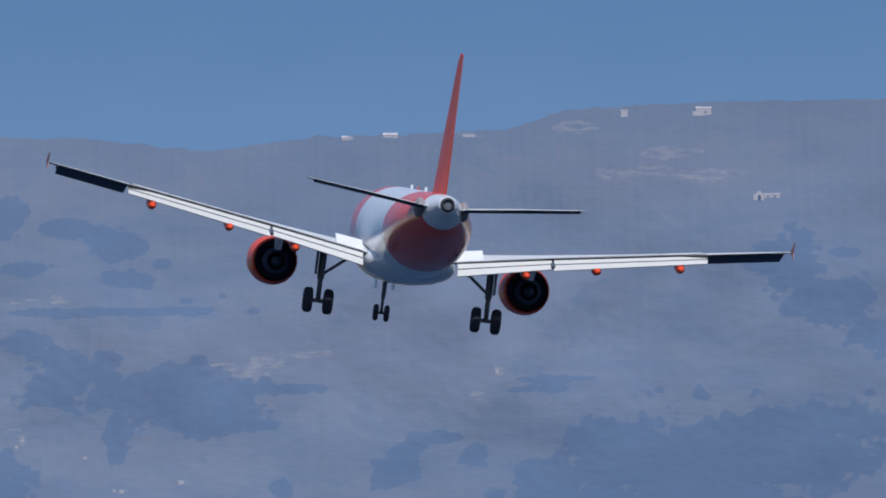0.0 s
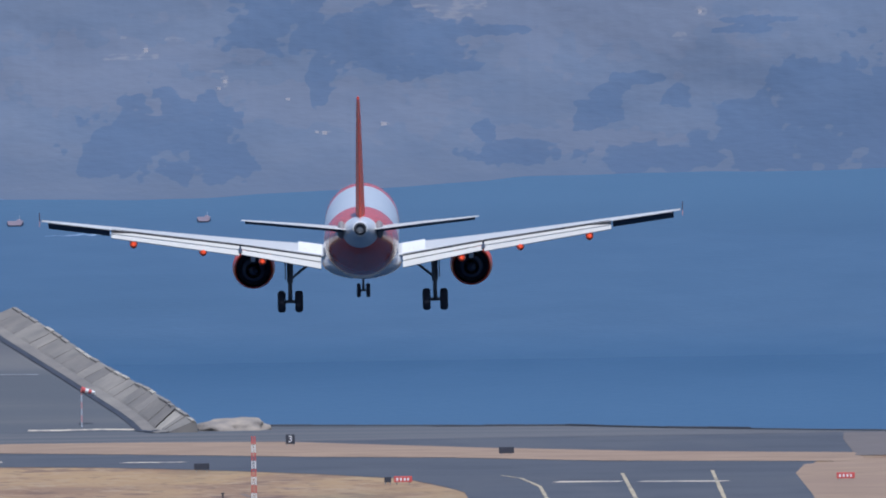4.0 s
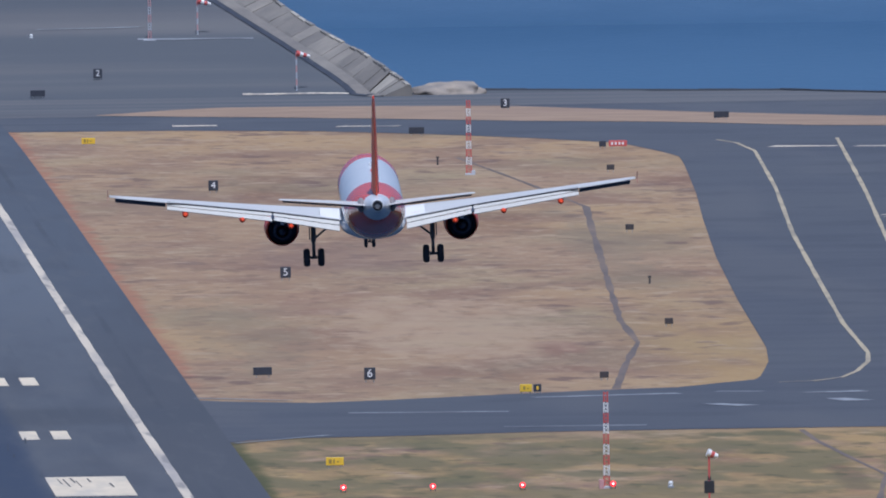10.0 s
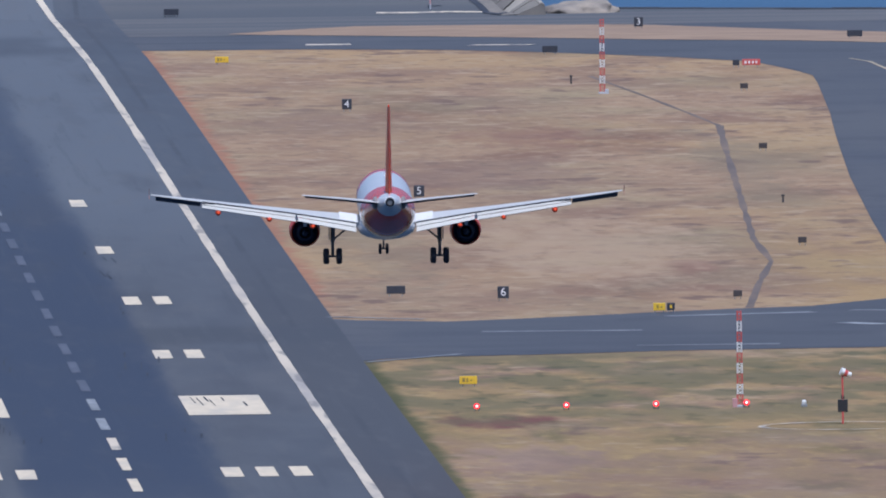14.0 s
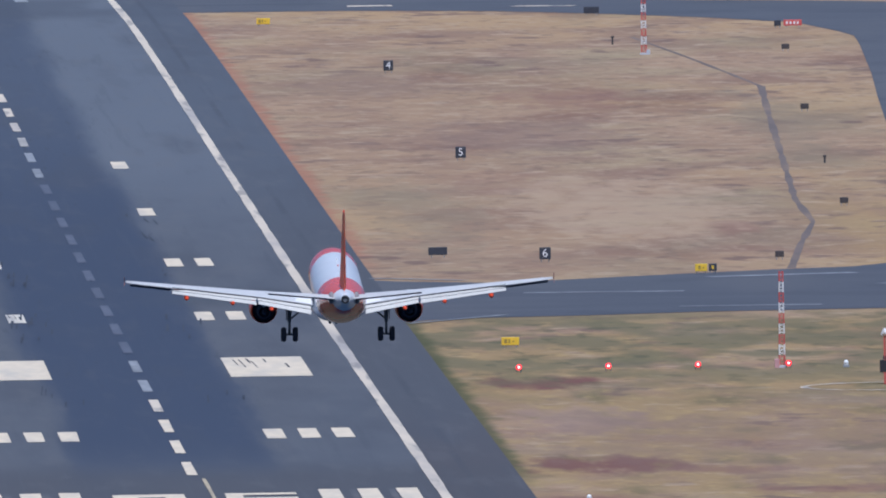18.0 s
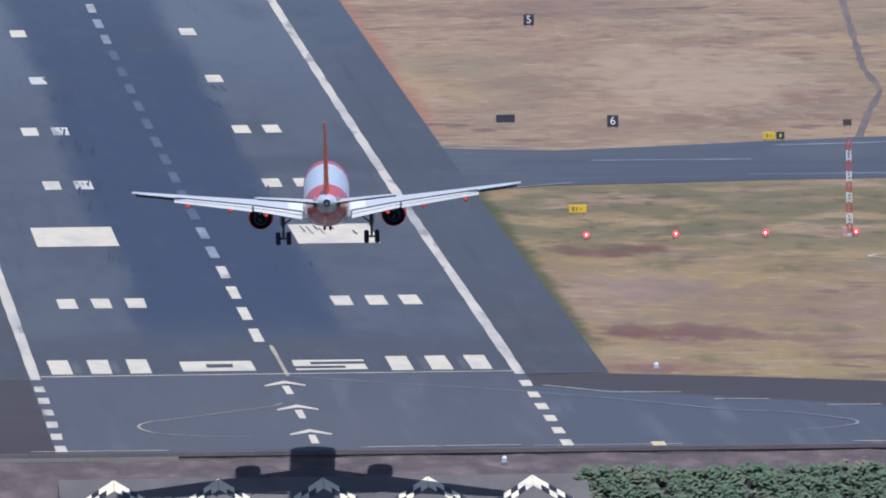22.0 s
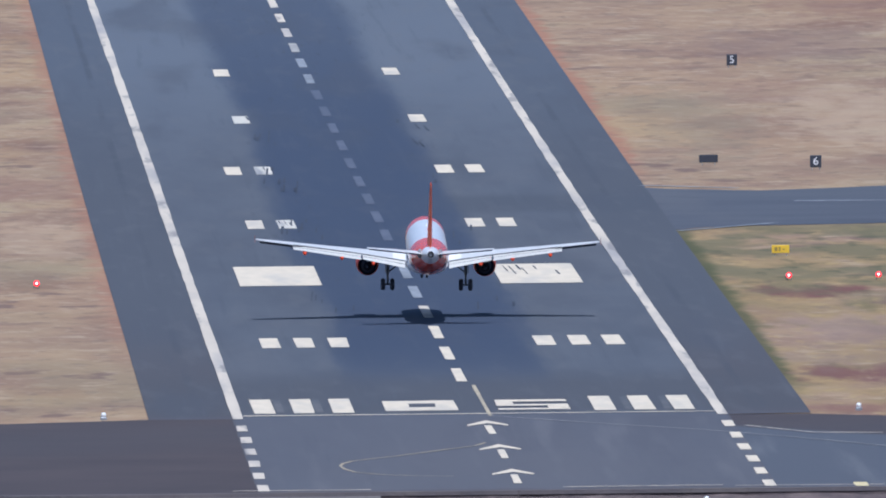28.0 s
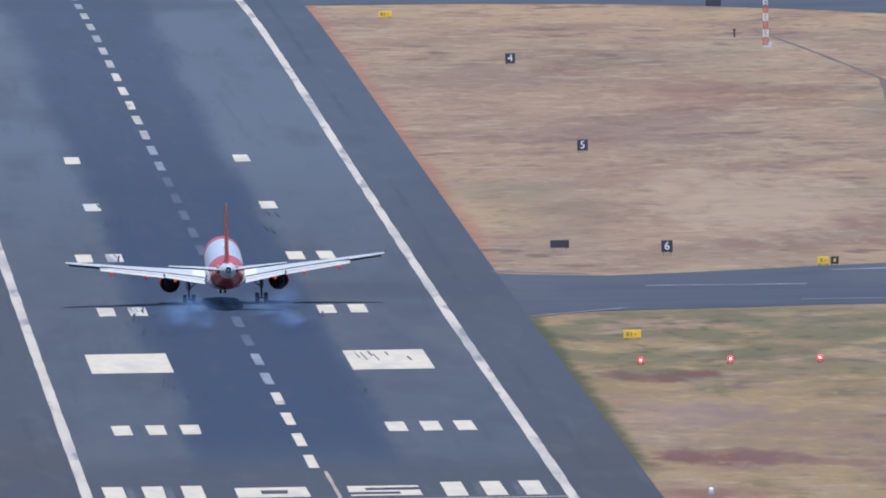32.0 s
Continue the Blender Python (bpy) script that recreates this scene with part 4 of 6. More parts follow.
def build_end_wall():
    """Lip of the pavement, earth bank, and the patterned concrete apron below the runway's near end."""
    bm = bmesh.new()
    prev = None
    for y, z in ((-154.30, -0.2), (-154.42, -0.3), (-154.50, -0.74), (-155.4, -0.98), (-157.5, -1.55), (-160.0, -2.26), (-164.5, -4.9), (-165.2, -9.5)):
        w = 0.0 if z > -0.6 else 1.0
        cur = [bm.verts.new((-400 + 2 * i, y + w * 0.1 * noise.noise((i * 0.7, z, 0)), z + w * (0.13 * noise.noise((i * 0.93, y, 1)) + 0.07 * noise.noise((i * 2.3, y, 5))))) for i in range(401)]
        if prev:
            for i in range(400):
                bm.faces.new((prev[i], cur[i], cur[i + 1], prev[i + 1]))
        prev = cur
    tagged(part("bank", bm, M["soil"]), "dark earth bank below the end of the pavement", "bank", kind="structure")
    bm = bmesh.new()
    for i in range(64):
        a = -160 + 5 * i
        w = 0.05 * noise.noise((i * 1.7, 0, 0))
        box(bm, a + 0.02, a + 4.98, -154.56 + w, -153.60, -0.50, -0.135)
    tagged(part("pavement_lip", bm, M["dusty_lip"]), "dusty grey lip overhanging the bank at the pavement's end", "kerb", kind="structure")
    bm = bmesh.new()
    for a in range(-36, -12, 8):
        box(bm, a + 0.02, a + 7.98, -155.0, -154.44, -0.86, -0.51)
    tagged(part("kerb", bm, M["grey_concrete"]), "short grey concrete kerb on the bank", "kerb", kind="structure")

    def slope(x, d, lift=0.0):
        """A point of the apron, d metres down its face as seen from the approach."""
        return (x, -159.90 - d * 3.42, -2.15 - 0.856 * d + lift)

    bm = bmesh.new()
    loft(bm, [[slope(x, 0), slope(x, 3.6), (x, slope(x, 3.6)[1], -9.5), (x, -159.90, -9.5)] for x in (-22.6, 23.4)])
    bmesh.ops.recalc_face_normals(bm, faces=bm.faces)
    wall = tagged(part("wall_end", bm, M["apron_concrete"]), "sloping grey concrete apron painted with chequered zigzags", "wall", kind="structure")
    for c in range(5):
        cx = -17.8 + 9.1 * c
        for sx in (-1, 1):
            for i in range(7):
                for row in (0, 1):
                    x0, x1 = 0.02 + 0.66 * i, 0.02 + 0.66 * (i + 1)
                    d0, d1 = 0.11 + 0.40 * i + row * 0.46, 0.11 + 0.40 * (i + 1) + row * 0.46
                    b2 = bmesh.new()
                    v = [b2.verts.new(slope(cx + sx * x, d, lift)) for lift in (0.03, -0.03) for x, d in ((x0, d0), (x1, d1), (x1, d1 + 0.46), (x0, d0 + 0.46))]
                    for q in ((0, 1, 2, 3), (7, 6, 5, 4), (0, 4, 5, 1), (1, 5, 6, 2), (2, 6, 7, 3), (3, 7, 4, 0)):
                        b2.faces.new([v[k] for k in q])
                    bmesh.ops.recalc_face_normals(b2, faces=b2.faces)
                    part("chequer", b2, M["chequer_white"] if (i + row) % 2 == 1 or i == 0 else M["paint_black"], wall)


def build_bushes():
    rnd = random.Random(5)
    for cx, top, wide in [(24.8 + 3.1 * b, 0.25 * math.sin(b * 2.1), 2.4) for b in range(11)] + [(-24.4, -1.75, 1.2), (-27.9, -1.45, 1.2)]:
        bm = bmesh.new()
        tufts = []
        for i in range(72):
            drop = 4.0 * rnd.random()
            tufts.append((cx + rnd.uniform(-wide, wide), -160.4 - 1.6 * drop + rnd.uniform(-0.6, 0.6), -1.95 - drop + top, rnd.uniform(0.25, 0.75)))
        for tx_, ty, tz, tr in tufts:
            for i in range(36):
                d = Vector((rnd.gauss(0, 1), rnd.gauss(0, 1), rnd.gauss(0, 0.7))).normalized() * tr * rnd.uniform(0.3, 1.1)
                s = rnd.uniform(0.12, 0.32)
                q = Euler((rnd.uniform(0.2, 1.1), rnd.uniform(-0.5, 0.5), rnd.uniform(-0.8, 0.8))).to_matrix()
                v = [bm.verts.new(Vector((tx_, ty, tz)) + d + q @ Vector(p) * s) for p in ((-1, 0, 0), (0, -0.6, 0.12), (1, 0, 0), (0, 0.6, 0.12))]
                bm.faces.new(v[:3])
                bm.faces.new((v[0], v[2], v[3]))
        root = new("bush")
        root.location = (0, 0, 0)
        tagged(root, "leafy green bush on the bank below the runway end", "bush", group="bushes on the bank")
        part("foliage", bm, M["leaf"], root)
        bm = bmesh.new()
        for i in range(5):
            rod(bm, (cx, -161.6, -4.4), (cx + rnd.uniform(-1.2, 1.2), -161.8, -2.5 + top), 0.08, 0.03, 6)
        part("stem", bm, M["soil"], root)


def build_sea_edge():
    """Bank of concrete slabs on the far left, mound and low kerb along the sea."""
    base = [(1687.3, 84.77, 1.79), (1700, 83.2, 1.7), (1706.3, 82.3, 2.7), (1714.2, 80.6, 3.96), (1740.7, 74.08, 8.17), (1768.8, 66.89, 12.59), (1789, 61.89, 15.74)]
    top = [(1687.3, 90.6, 3.4), (1690.1, 90.2, 3.75), (1704, 88.1, 5.3), (1718.7, 85.4, 7.1), (1731, 82.2, 8.7), (1746.5, 78.3, 10.85), (1764.5, 74.1, 13.8), (1789, 68.3, 17.4)]
    root = new("embankment")
    tagged(root, "sloping embankment of grey and pale concrete slabs by the sea", "embankment", kind="structure")
    rnd = random.Random(8)
    k = 30
    stops = [1687.3 + 101.7 * (i / k) ** 1.3 for i in range(k + 1)]

    def across(y, f, lift=0.0):
        """A point of the slope at that depth: f = 0 at the foot, 1 on the crest."""
        bx, bz, tx_, tz = lerp(y, base, 1), lerp(y, base, 2), lerp(y, top, 1), lerp(y, top, 2)
        rise = 0.18 * f if f < 0.42 else 0.0756 + (f - 0.42) * 1.594
        return (bx + (tx_ - bx) * f, y, bz + (tz - bz) * rise + lift)

    bm = bmesh.new()
    loft(bm, [[across(y, 0.0, -0.6)] + [across(y, f, 0.05 + 0.06 * noise.noise((y * 0.4, f * 7, 0))) for f in (0.1, 0.2, 0.3, 0.44)] for y in stops], cap=False, closed=False)
    part("apron", bm, M["slab_grey"], root, "plain earthy apron at the foot of the slabs")
    for i in range(k):
        y0, y1 = stops[i], stops[i + 1]
        bm = bmesh.new()
        h, lean = rnd.uniform(-0.06, 0.08), rnd.uniform(-0.05, 0.12)
        rows = []
        for y, e in ((y0, 0.0), (y1 - 0.04 * (y1 - y0), lean)):
            c = across(y, 1.0, h + e)
            rows.append([across(y, 0.42, -0.05), across(y, 0.5, 0.06 + h), across(y, 0.94, h + e), c, (c[0] + 0.5, y, c[2] - 0.1), (c[0] + 1.2, y, c[2] - 6.0)])
        loft(bm, rows, cap=False, closed=False)
        bm.faces.new([bm.verts.new(p) for p in rows[0]])
        slab = part("slab", bm, M["slab_bright"] if i in (4, 5) else M["slab_grey"] if i < 3 or rnd.random() < 0.6 else M["slab_pale"], root)
        if i % 4 != 2:
            bm = bmesh.new()
            loft(bm, [[(x + dx, y, z + dz) for dx, dz in ((-0.28, -0.1), (-0.24, 0.16), (0.3, 0.18), (0.34, -0.2))] for x, y, z in (across(y0, 1.0, h), across(y1 - 0.2 * (y1 - y0), 1.0, h))])
            bmesh.ops.recalc_face_normals(bm, faces=bm.faces)
            part("coping", bm, M["slab_bright"] if i % 5 < 2 else M["slab_pale"], slab, "pale coping along the crest")
    bm = bmesh.new()
    loft(bm, [[(x + dx, y, z + dz) for dx, dz in ((-0.0, 0.0), (0.0, 0.14), (0.25, 0.14), (0.25, 0.0))] for x, y, z in (across(stops[6], 0.45, 0.1), across(stops[6], 0.7, 0.1), across(stops[6], 0.98, 0.1))])
    bmesh.ops.recalc_face_normals(bm, faces=bm.faces)
    part("rib", bm, M["rock"], root, "pale rib running down the slope")
    bm = bmesh.new()
    va, vb = [], []
    for y, x, z in base:
        va.append(bm.verts.new((x - 0.30, y, z + 0.12)))
        vb.append(bm.verts.new((x + 0.62, y, z + 0.26)))
    for i in range(len(base) - 1):
        bm.faces.new((va[i], vb[i], vb[i + 1], va[i + 1]))
    part("ditch", bm, M["tyre_mark"], root, "dark ditch along the foot")
    bm = bmesh.new()
    bmesh.ops.create_icosphere(bm, subdivisions=4, radius=1)
    for v in bm.verts:
        p = v.co.copy()
        d = 1 + 0.22 * noise.noise(p * 1.8) + 0.10 * noise.noise(p * 5) - 0.16 * math.exp(-((p.x + 0.1) / 0.16) ** 2)
        v.co = Vector((96.9 + p.x * 5.3 * d, 1699 + p.y * 6 * d, 1.6 + max(p.z, -0.2) * 2.0 * d * (1 - 0.05 * p.x)))
    tagged(part("rock_mound", bm, M["rock"], smooth=True), "low pale mound of rock at the water's edge", "mound", kind="structure")
    bm = bmesh.new()
    pts = [(85, 1693.2), (101.6, 1702.1), (126.3, 1700.4), (143.2, 1691.7), (147.1, 1684.4), (156.1, 1666.9), (178.6, 1636.3), (187.3, 1627.1)]
    for (ax, ay), (bx, by) in zip(pts, pts[1:]):
        k = max(1, int((bx - ax) / 5))
        for i in range(k):
            x0, y0, x1, y1 = ax + (bx - ax) * i / k, ay + (by - ay) * i / k, ax + (bx - ax) * (i + 1) / k, ay + (by - ay) * (i + 1) / k
            h = 0.22 + 0.16 * rnd.random()
            v = [bm.verts.new(p) for p in ((x0, y0, gz(y0) - 3), (x1, y1, gz(y1) - 3), (x1, y1, gz(y1) + h), (x0, y0, gz(y0) + h), (x0, y0 + 1, gz(y0) - 3), (x1, y1 + 1, gz(y1) - 3), (x1, y1 + 1, gz(y1) + h), (x0, y0 + 1, gz(y0) + h))]
            for q in ((0, 1, 2, 3), (3, 2, 6, 7), (5, 4, 7, 6), (0, 3, 7, 4), (1, 5, 6, 2)):
                bm.faces.new([v[j] for j in q])
    tagged(part("sea_kerb", bm, M["taxi"]), "low dark kerb along the drop to the sea", "kerb", kind="structure")
    # pale slab and rock edge at the corner above the sea
    bm = bmesh.new()
    sheet(bm, [(1485.8, 173.3, 180.6), (1584.8, 176.7, 185.5), (1622, 178.8, 186.9)], 0.07)
    tagged(part("pavement_corner", bm, M["corner_slab"]), "pale grey slab at the corner above the sea", "pavement", kind="structure")
    bm = bmesh.new()
    edge = [(187.5, 1627.7), (185.9, 1584.8), (183.1, 1531.2), (180.5, 1479), (197.8, 1476.2), (231.9, 1470.7), (332.5, 1464.7), (704.9, 1469.5)]
    rows = []
    for i in range(4 * (len(edge) - 1) + 1):
        j, f = min(i // 4, len(edge) - 2), i / 4 - min(i // 4, len(edge) - 2)
        x, y = edge[j][0] + (edge[j + 1][0] - edge[j][0]) * f, edge[j][1] + (edge[j + 1][1] - edge[j][1]) * f
        w = [0.9 * noise.noise((i * 0.8, k * 1.3, 6)) for k in range(4)]
        rows.append([(x - 1.2 + w[0], y - 2.0, gz(y) - 0.3), (x - 0.4 + 0.5 * w[0], y - 1.0, gz(y) + 0.30 + 0.25 * w[1]), (x + 0.5 + 0.4 * w[1], y, gz(y) + 0.2 + 0.25 * w[2]), (x + 1.3 + 0.7 * w[2], y + 0.8, gz(y) - 5), (x + 2.5 + 0.7 * w[3], y + 1.5, gz(y) - 26)])
    loft(bm, rows, cap=False, closed=False)
    tagged(part("cliff", bm, M["dull_rock"]), "pinkish rock edge dropping to the sea", "cliff", kind="structure")


SEA_Y, SEA_Z = (1500, 1700, 1785, 1818, 1830), (-20, -8, 9, 36, 46)


def build_far():
    bm = bmesh.new()
    prev = None
    for y in sorted(set(np.linspace(1600, 1818, 40).tolist()) | {1500.0, 1700.0, 1785.0, 1826.0}):
        z = float(np.interp(y, SEA_Y, SEA_Z))
        cur = [bm.verts.new((-1500 + 40 * i, y, z)) for i in range(76)]
        if prev:
            for i in range(75):
                bm.faces.new((prev[i], prev[i + 1], cur[i + 1], cur[i]))
        prev = cur
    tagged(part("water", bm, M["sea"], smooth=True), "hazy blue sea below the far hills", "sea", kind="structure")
    coast = [(-900, 1814.0, 32.6), (67, 1814.0, 32.9), (97, 1813.8, 32.5), (121, 1815.0, 33.7), (143, 1816.8, 35.0), (166, 1816.6, 34.8), (224, 1817.4, 35.4), (1200, 1817.4, 35.4)]
    ridge = [(-900, 80), (0, 88), (60, 91), (98, 92.3), (110, 92.1), (122.6, 90.6), (128.3, 90.0), (136, 91.0), (143.9, 91.9), (155.4, 92.0), (163.5, 92.3), (171.7, 92.7), (179.9, 95.3), (192.2, 96.0), (204.5, 96.3), (226.4, 96.4), (260, 97), (1200, 85)]
    xs = np.concatenate([np.linspace(-900, 40, 60)[:-1], np.linspace(40, 260, 640), np.linspace(260, 1200, 60)[1:]])
    rows = 140
    bm = bmesh.new()
    grid = []
    for x in xs:
        cy, cz, rz = lerp(x, coast, 1), lerp(x, coast, 2), lerp(x, ridge, 1)
        rz += 0.35 * noise.noise((x * 0.35, 0, 0)) + 0.2 * noise.noise((x * 1.1, 5, 0))
        col = []
        for j in range(rows + 1):
            s = j / rows
            z = cz - 1.0 + (rz - cz + 1.0) * s
            amp = math.sin(math.pi * min(1, 0.08 + s * 0.92))
            y = cy - 0.6 + (1832 - cy) * s + amp * (1.3 * noise.noise((x * 0.04, z * 0.045, 2)) + 0.5 * noise.noise((x * 0.12, z * 0.12, 7)) + 0.06 * noise.noise((x * 0.5, z * 0.7, 9)))
            col.append(bm.verts.new((x, y, z)))
        grid.append(col)
    def hill_y(x, z):
        cy, cz, rz = lerp(x, coast, 1), lerp(x, coast, 2), lerp(x, ridge, 1)
        s = min(1, max(0, (z - cz + 1) / (rz - cz + 1)))
        amp = math.sin(math.pi * min(1, 0.08 + s * 0.92))
        return cy - 0.6 + (1832 - cy) * s + amp * (1.3 * noise.noise((x * 0.04, z * 0.045, 2)) + 0.5 * noise.noise((x * 0.12, z * 0.12, 7)))

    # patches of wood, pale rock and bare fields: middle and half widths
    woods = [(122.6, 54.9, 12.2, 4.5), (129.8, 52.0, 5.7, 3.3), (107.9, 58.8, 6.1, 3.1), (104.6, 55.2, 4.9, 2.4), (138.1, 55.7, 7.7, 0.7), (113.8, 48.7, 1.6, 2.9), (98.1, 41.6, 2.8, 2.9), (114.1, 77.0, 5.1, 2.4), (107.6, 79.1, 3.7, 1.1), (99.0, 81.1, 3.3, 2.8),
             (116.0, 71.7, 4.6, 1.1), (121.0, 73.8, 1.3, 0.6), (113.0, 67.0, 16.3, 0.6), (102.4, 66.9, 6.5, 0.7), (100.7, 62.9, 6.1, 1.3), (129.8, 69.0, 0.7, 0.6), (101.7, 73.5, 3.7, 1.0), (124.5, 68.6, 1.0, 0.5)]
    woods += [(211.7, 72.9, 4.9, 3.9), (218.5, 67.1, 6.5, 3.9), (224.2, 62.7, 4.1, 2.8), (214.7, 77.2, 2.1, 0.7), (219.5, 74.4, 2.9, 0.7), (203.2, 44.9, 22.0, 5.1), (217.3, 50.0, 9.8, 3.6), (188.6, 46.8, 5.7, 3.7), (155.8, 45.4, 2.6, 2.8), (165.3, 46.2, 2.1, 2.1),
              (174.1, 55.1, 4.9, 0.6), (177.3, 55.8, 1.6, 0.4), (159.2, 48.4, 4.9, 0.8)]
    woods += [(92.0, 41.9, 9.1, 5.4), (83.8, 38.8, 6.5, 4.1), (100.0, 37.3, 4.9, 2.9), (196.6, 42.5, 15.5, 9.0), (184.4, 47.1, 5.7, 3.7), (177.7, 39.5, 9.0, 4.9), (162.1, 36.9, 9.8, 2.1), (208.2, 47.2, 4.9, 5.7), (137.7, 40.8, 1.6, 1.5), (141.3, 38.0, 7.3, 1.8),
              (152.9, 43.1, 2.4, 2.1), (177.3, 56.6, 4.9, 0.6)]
    scars = [(133.3, 59.0, 4.9, 0.7), (136.6, 59.6, 2.4, 0.7), (106.5, 68.6, 2.3, 0.4), (102.4, 69.0, 1.3, 0.2), (123.1, 42.3, 0.8, 0.3), (100.3, 48.7, 0.6, 1.1), (99.2, 50.2, 1.1, 0.2), (114.5, 41.2, 1.1, 0.3), (109.3, 46.0, 0.7, 0.2), (148.4, 91.7, 1.0, 0.2),
             (154.5, 92.0, 1.6, 0.2), (166.0, 91.8, 2.0, 0.2), (180.7, 92.9, 4.1, 0.7), (194.5, 89.0, 4.9, 0.8), (190.4, 86.2, 4.9, 1.1), (200.2, 85.7, 4.1, 1.0), (105.7, 69.4, 0.7, 0.2)]
    scars += [(86.5, 52.5, 4.1, 0.4), (89.0, 53.3, 0.7, 0.7), (93.1, 55.0, 1.5, 0.3), (84.7, 62.5, 0.5, 0.4), (83.5, 61.5, 0.8, 0.2), (121.0, 58.8, 2.3, 0.4), (140.7, 60.7, 4.9, 0.6), (131.6, 57.8, 4.5, 0.7), (169.2, 57.9, 1.0, 0.8), (166.2, 54.3, 1.1, 0.5),
              (99.9, 68.6, 1.1, 0.2), (106.5, 68.5, 1.1, 0.3), (91.8, 70.2, 1.0, 0.2), (95.9, 69.9, 1.0, 0.2), (85.8, 55.4, 0.5, 0.3)]
    pales = [(150, 60, 30, 9), (120, 62, 20, 3), (118, 45, 18, 4), (165, 70, 24, 6), (110, 84, 18, 3), (190, 86, 26, 5), (85, 50, 20, 6), (150, 40, 16, 2)]
    for a, b in zip(grid, grid[1:]):
        for j in range(rows):
            bm.faces.new((a[j], b[j], b[j + 1], a[j + 1]))
    bm.verts.ensure_lookup_table()
    places = [tuple(v.co) for v in bm.verts]
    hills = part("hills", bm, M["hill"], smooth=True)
    cover = hills.data.attributes.new("cover", 'FLOAT_VECTOR', 'POINT')

    def inside(x, z, spots, wobble):
        best = 0.0
        for cx, cz, rx, rz in spots:
            if abs(x - cx) < 2 * rx and abs(z - cz) < 2 * rz:
                d = math.hypot((x - cx) / rx, (z - cz) / rz) + wobble * (noise.noise((x * 0.25, z * 0.35, cx)) + 0.5 * noise.noise((x * 0.8, z * 1.1, cz)))
                best = max(best, min(1.0, max(0.0, 0.5 + (1 - d) * 2.2)))
        return best

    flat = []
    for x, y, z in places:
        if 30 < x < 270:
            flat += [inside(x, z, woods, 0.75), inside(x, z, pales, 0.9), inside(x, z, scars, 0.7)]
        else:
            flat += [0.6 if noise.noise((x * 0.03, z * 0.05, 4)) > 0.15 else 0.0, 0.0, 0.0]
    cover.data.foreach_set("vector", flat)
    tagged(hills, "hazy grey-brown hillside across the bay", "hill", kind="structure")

    # houses on the far hill
    for x, z, w, h in ((200.0, 94.3, 2.2, 1.05), (188.5, 94.2, 1.0, 0.95), (123.1, 42.1, 0.8, 0.5), (89.0, 53.1, 0.6, 0.6), (84.7, 62.3, 0.45, 0.5), (100.3, 48.5, 0.5, 0.55), (99.4, 47.6, 0.5, 0.4), (109.3, 45.9, 0.6, 0.35),
                       (114.5, 41.0, 0.7, 0.4), (113.4, 41.2, 0.5, 0.3), (169.2, 57.6, 0.5, 0.5), (148.4, 91.45, 1.7, 0.28), (154.6, 91.7, 2.1, 0.34), (166.0, 91.6, 1.8, 0.3)):
        far_house(x, hill_y(x, z), z, w, h)
    white_farm(208.9, hill_y(208.9, 82.3) + 0.3, 82.15)
    # boats and foam on the water
    for x, y, z, w in ((96.6, 1809.3, 29.1, 1.9), (69.4, 1809.1, 28.9, 2.3)):
        root = new("boat")
        root.location = (x, y, z)
        tagged(root, "small salmon-coloured work boat on the blue sea", "boat", group="boats on the bay")
        bm = bmesh.new()
        loft(bm, [[(px * w / 2, py, pz) for px, py, pz in ((-1, -0.3, 0.38), (-0.8, -0.35, -0.2), (0.75, -0.35, -0.2), (1.1, -0.3, 0.45))],
                  [(px * w / 2, py, pz) for px, py, pz in ((-1, 0.3, 0.38), (-0.8, 0.35, -0.6), (0.75, 0.35, -0.6), (1.1, 0.3, 0.45))]])
        part("hull", bm, M["hazed_hull"], root)
        part("cabin", bevelled(w * 0.12, w * 0.38, -0.25, 0.25, 0.3, 0.62, 0.05), M["hazed_hull"], root)
        bm = bmesh.new()
        rod(bm, (w * 0.3, 0, 0.6), (w * 0.3, 0, 1.15), 0.03, 0.02, 6)
        part("mast", bm, M["haze_pale_white"], root)
    for x0, x1, y, deep in ((73.6, 84.8, 1807.3, 0.75), (79.6, 84.5, 1814.3, 0.5), (63.0, 68.3, 1813.6, 0.35)):
        bm = bmesh.new()
        prev = None
        for i in range(37):
            f = i / 36
            wide = deep * (0.08 + 0.92 * f ** 1.3) * (0.6 + 0.6 * noise.noise((i * 0.55, y, 0))) * (1 if i < 36 else 0.1)
            mid = y + 0.25 * deep * noise.noise((i * 0.25, y, 3)) + 0.25 * (f - 1)
            cur = [bm.verts.new((x0 + (x1 - x0) * f, yy, float(np.interp(yy, SEA_Y, SEA_Z)) + 0.06)) for yy in (mid - wide / 2, mid + wide / 2)]
            if prev:
                bm.faces.new((prev[0], cur[0], cur[1], prev[1]))
            prev = cur
        tagged(part("foam_streak", bm, M["foam"]), "pale streak of foam on the sea", "foam", group="foam on the bay", kind="structure")
    bm = bmesh.new()
    v = [bm.verts.new(p) for p in ((-1500, 1836, -60), (1500, 1836, -60), (1500, 1836, 900), (-1500, 1836, 900))]
    bm.faces.new(v)
    tagged(part("backdrop", bm, M["skyback"]), "hazy blue sky behind the hills", "sky", kind="structure")


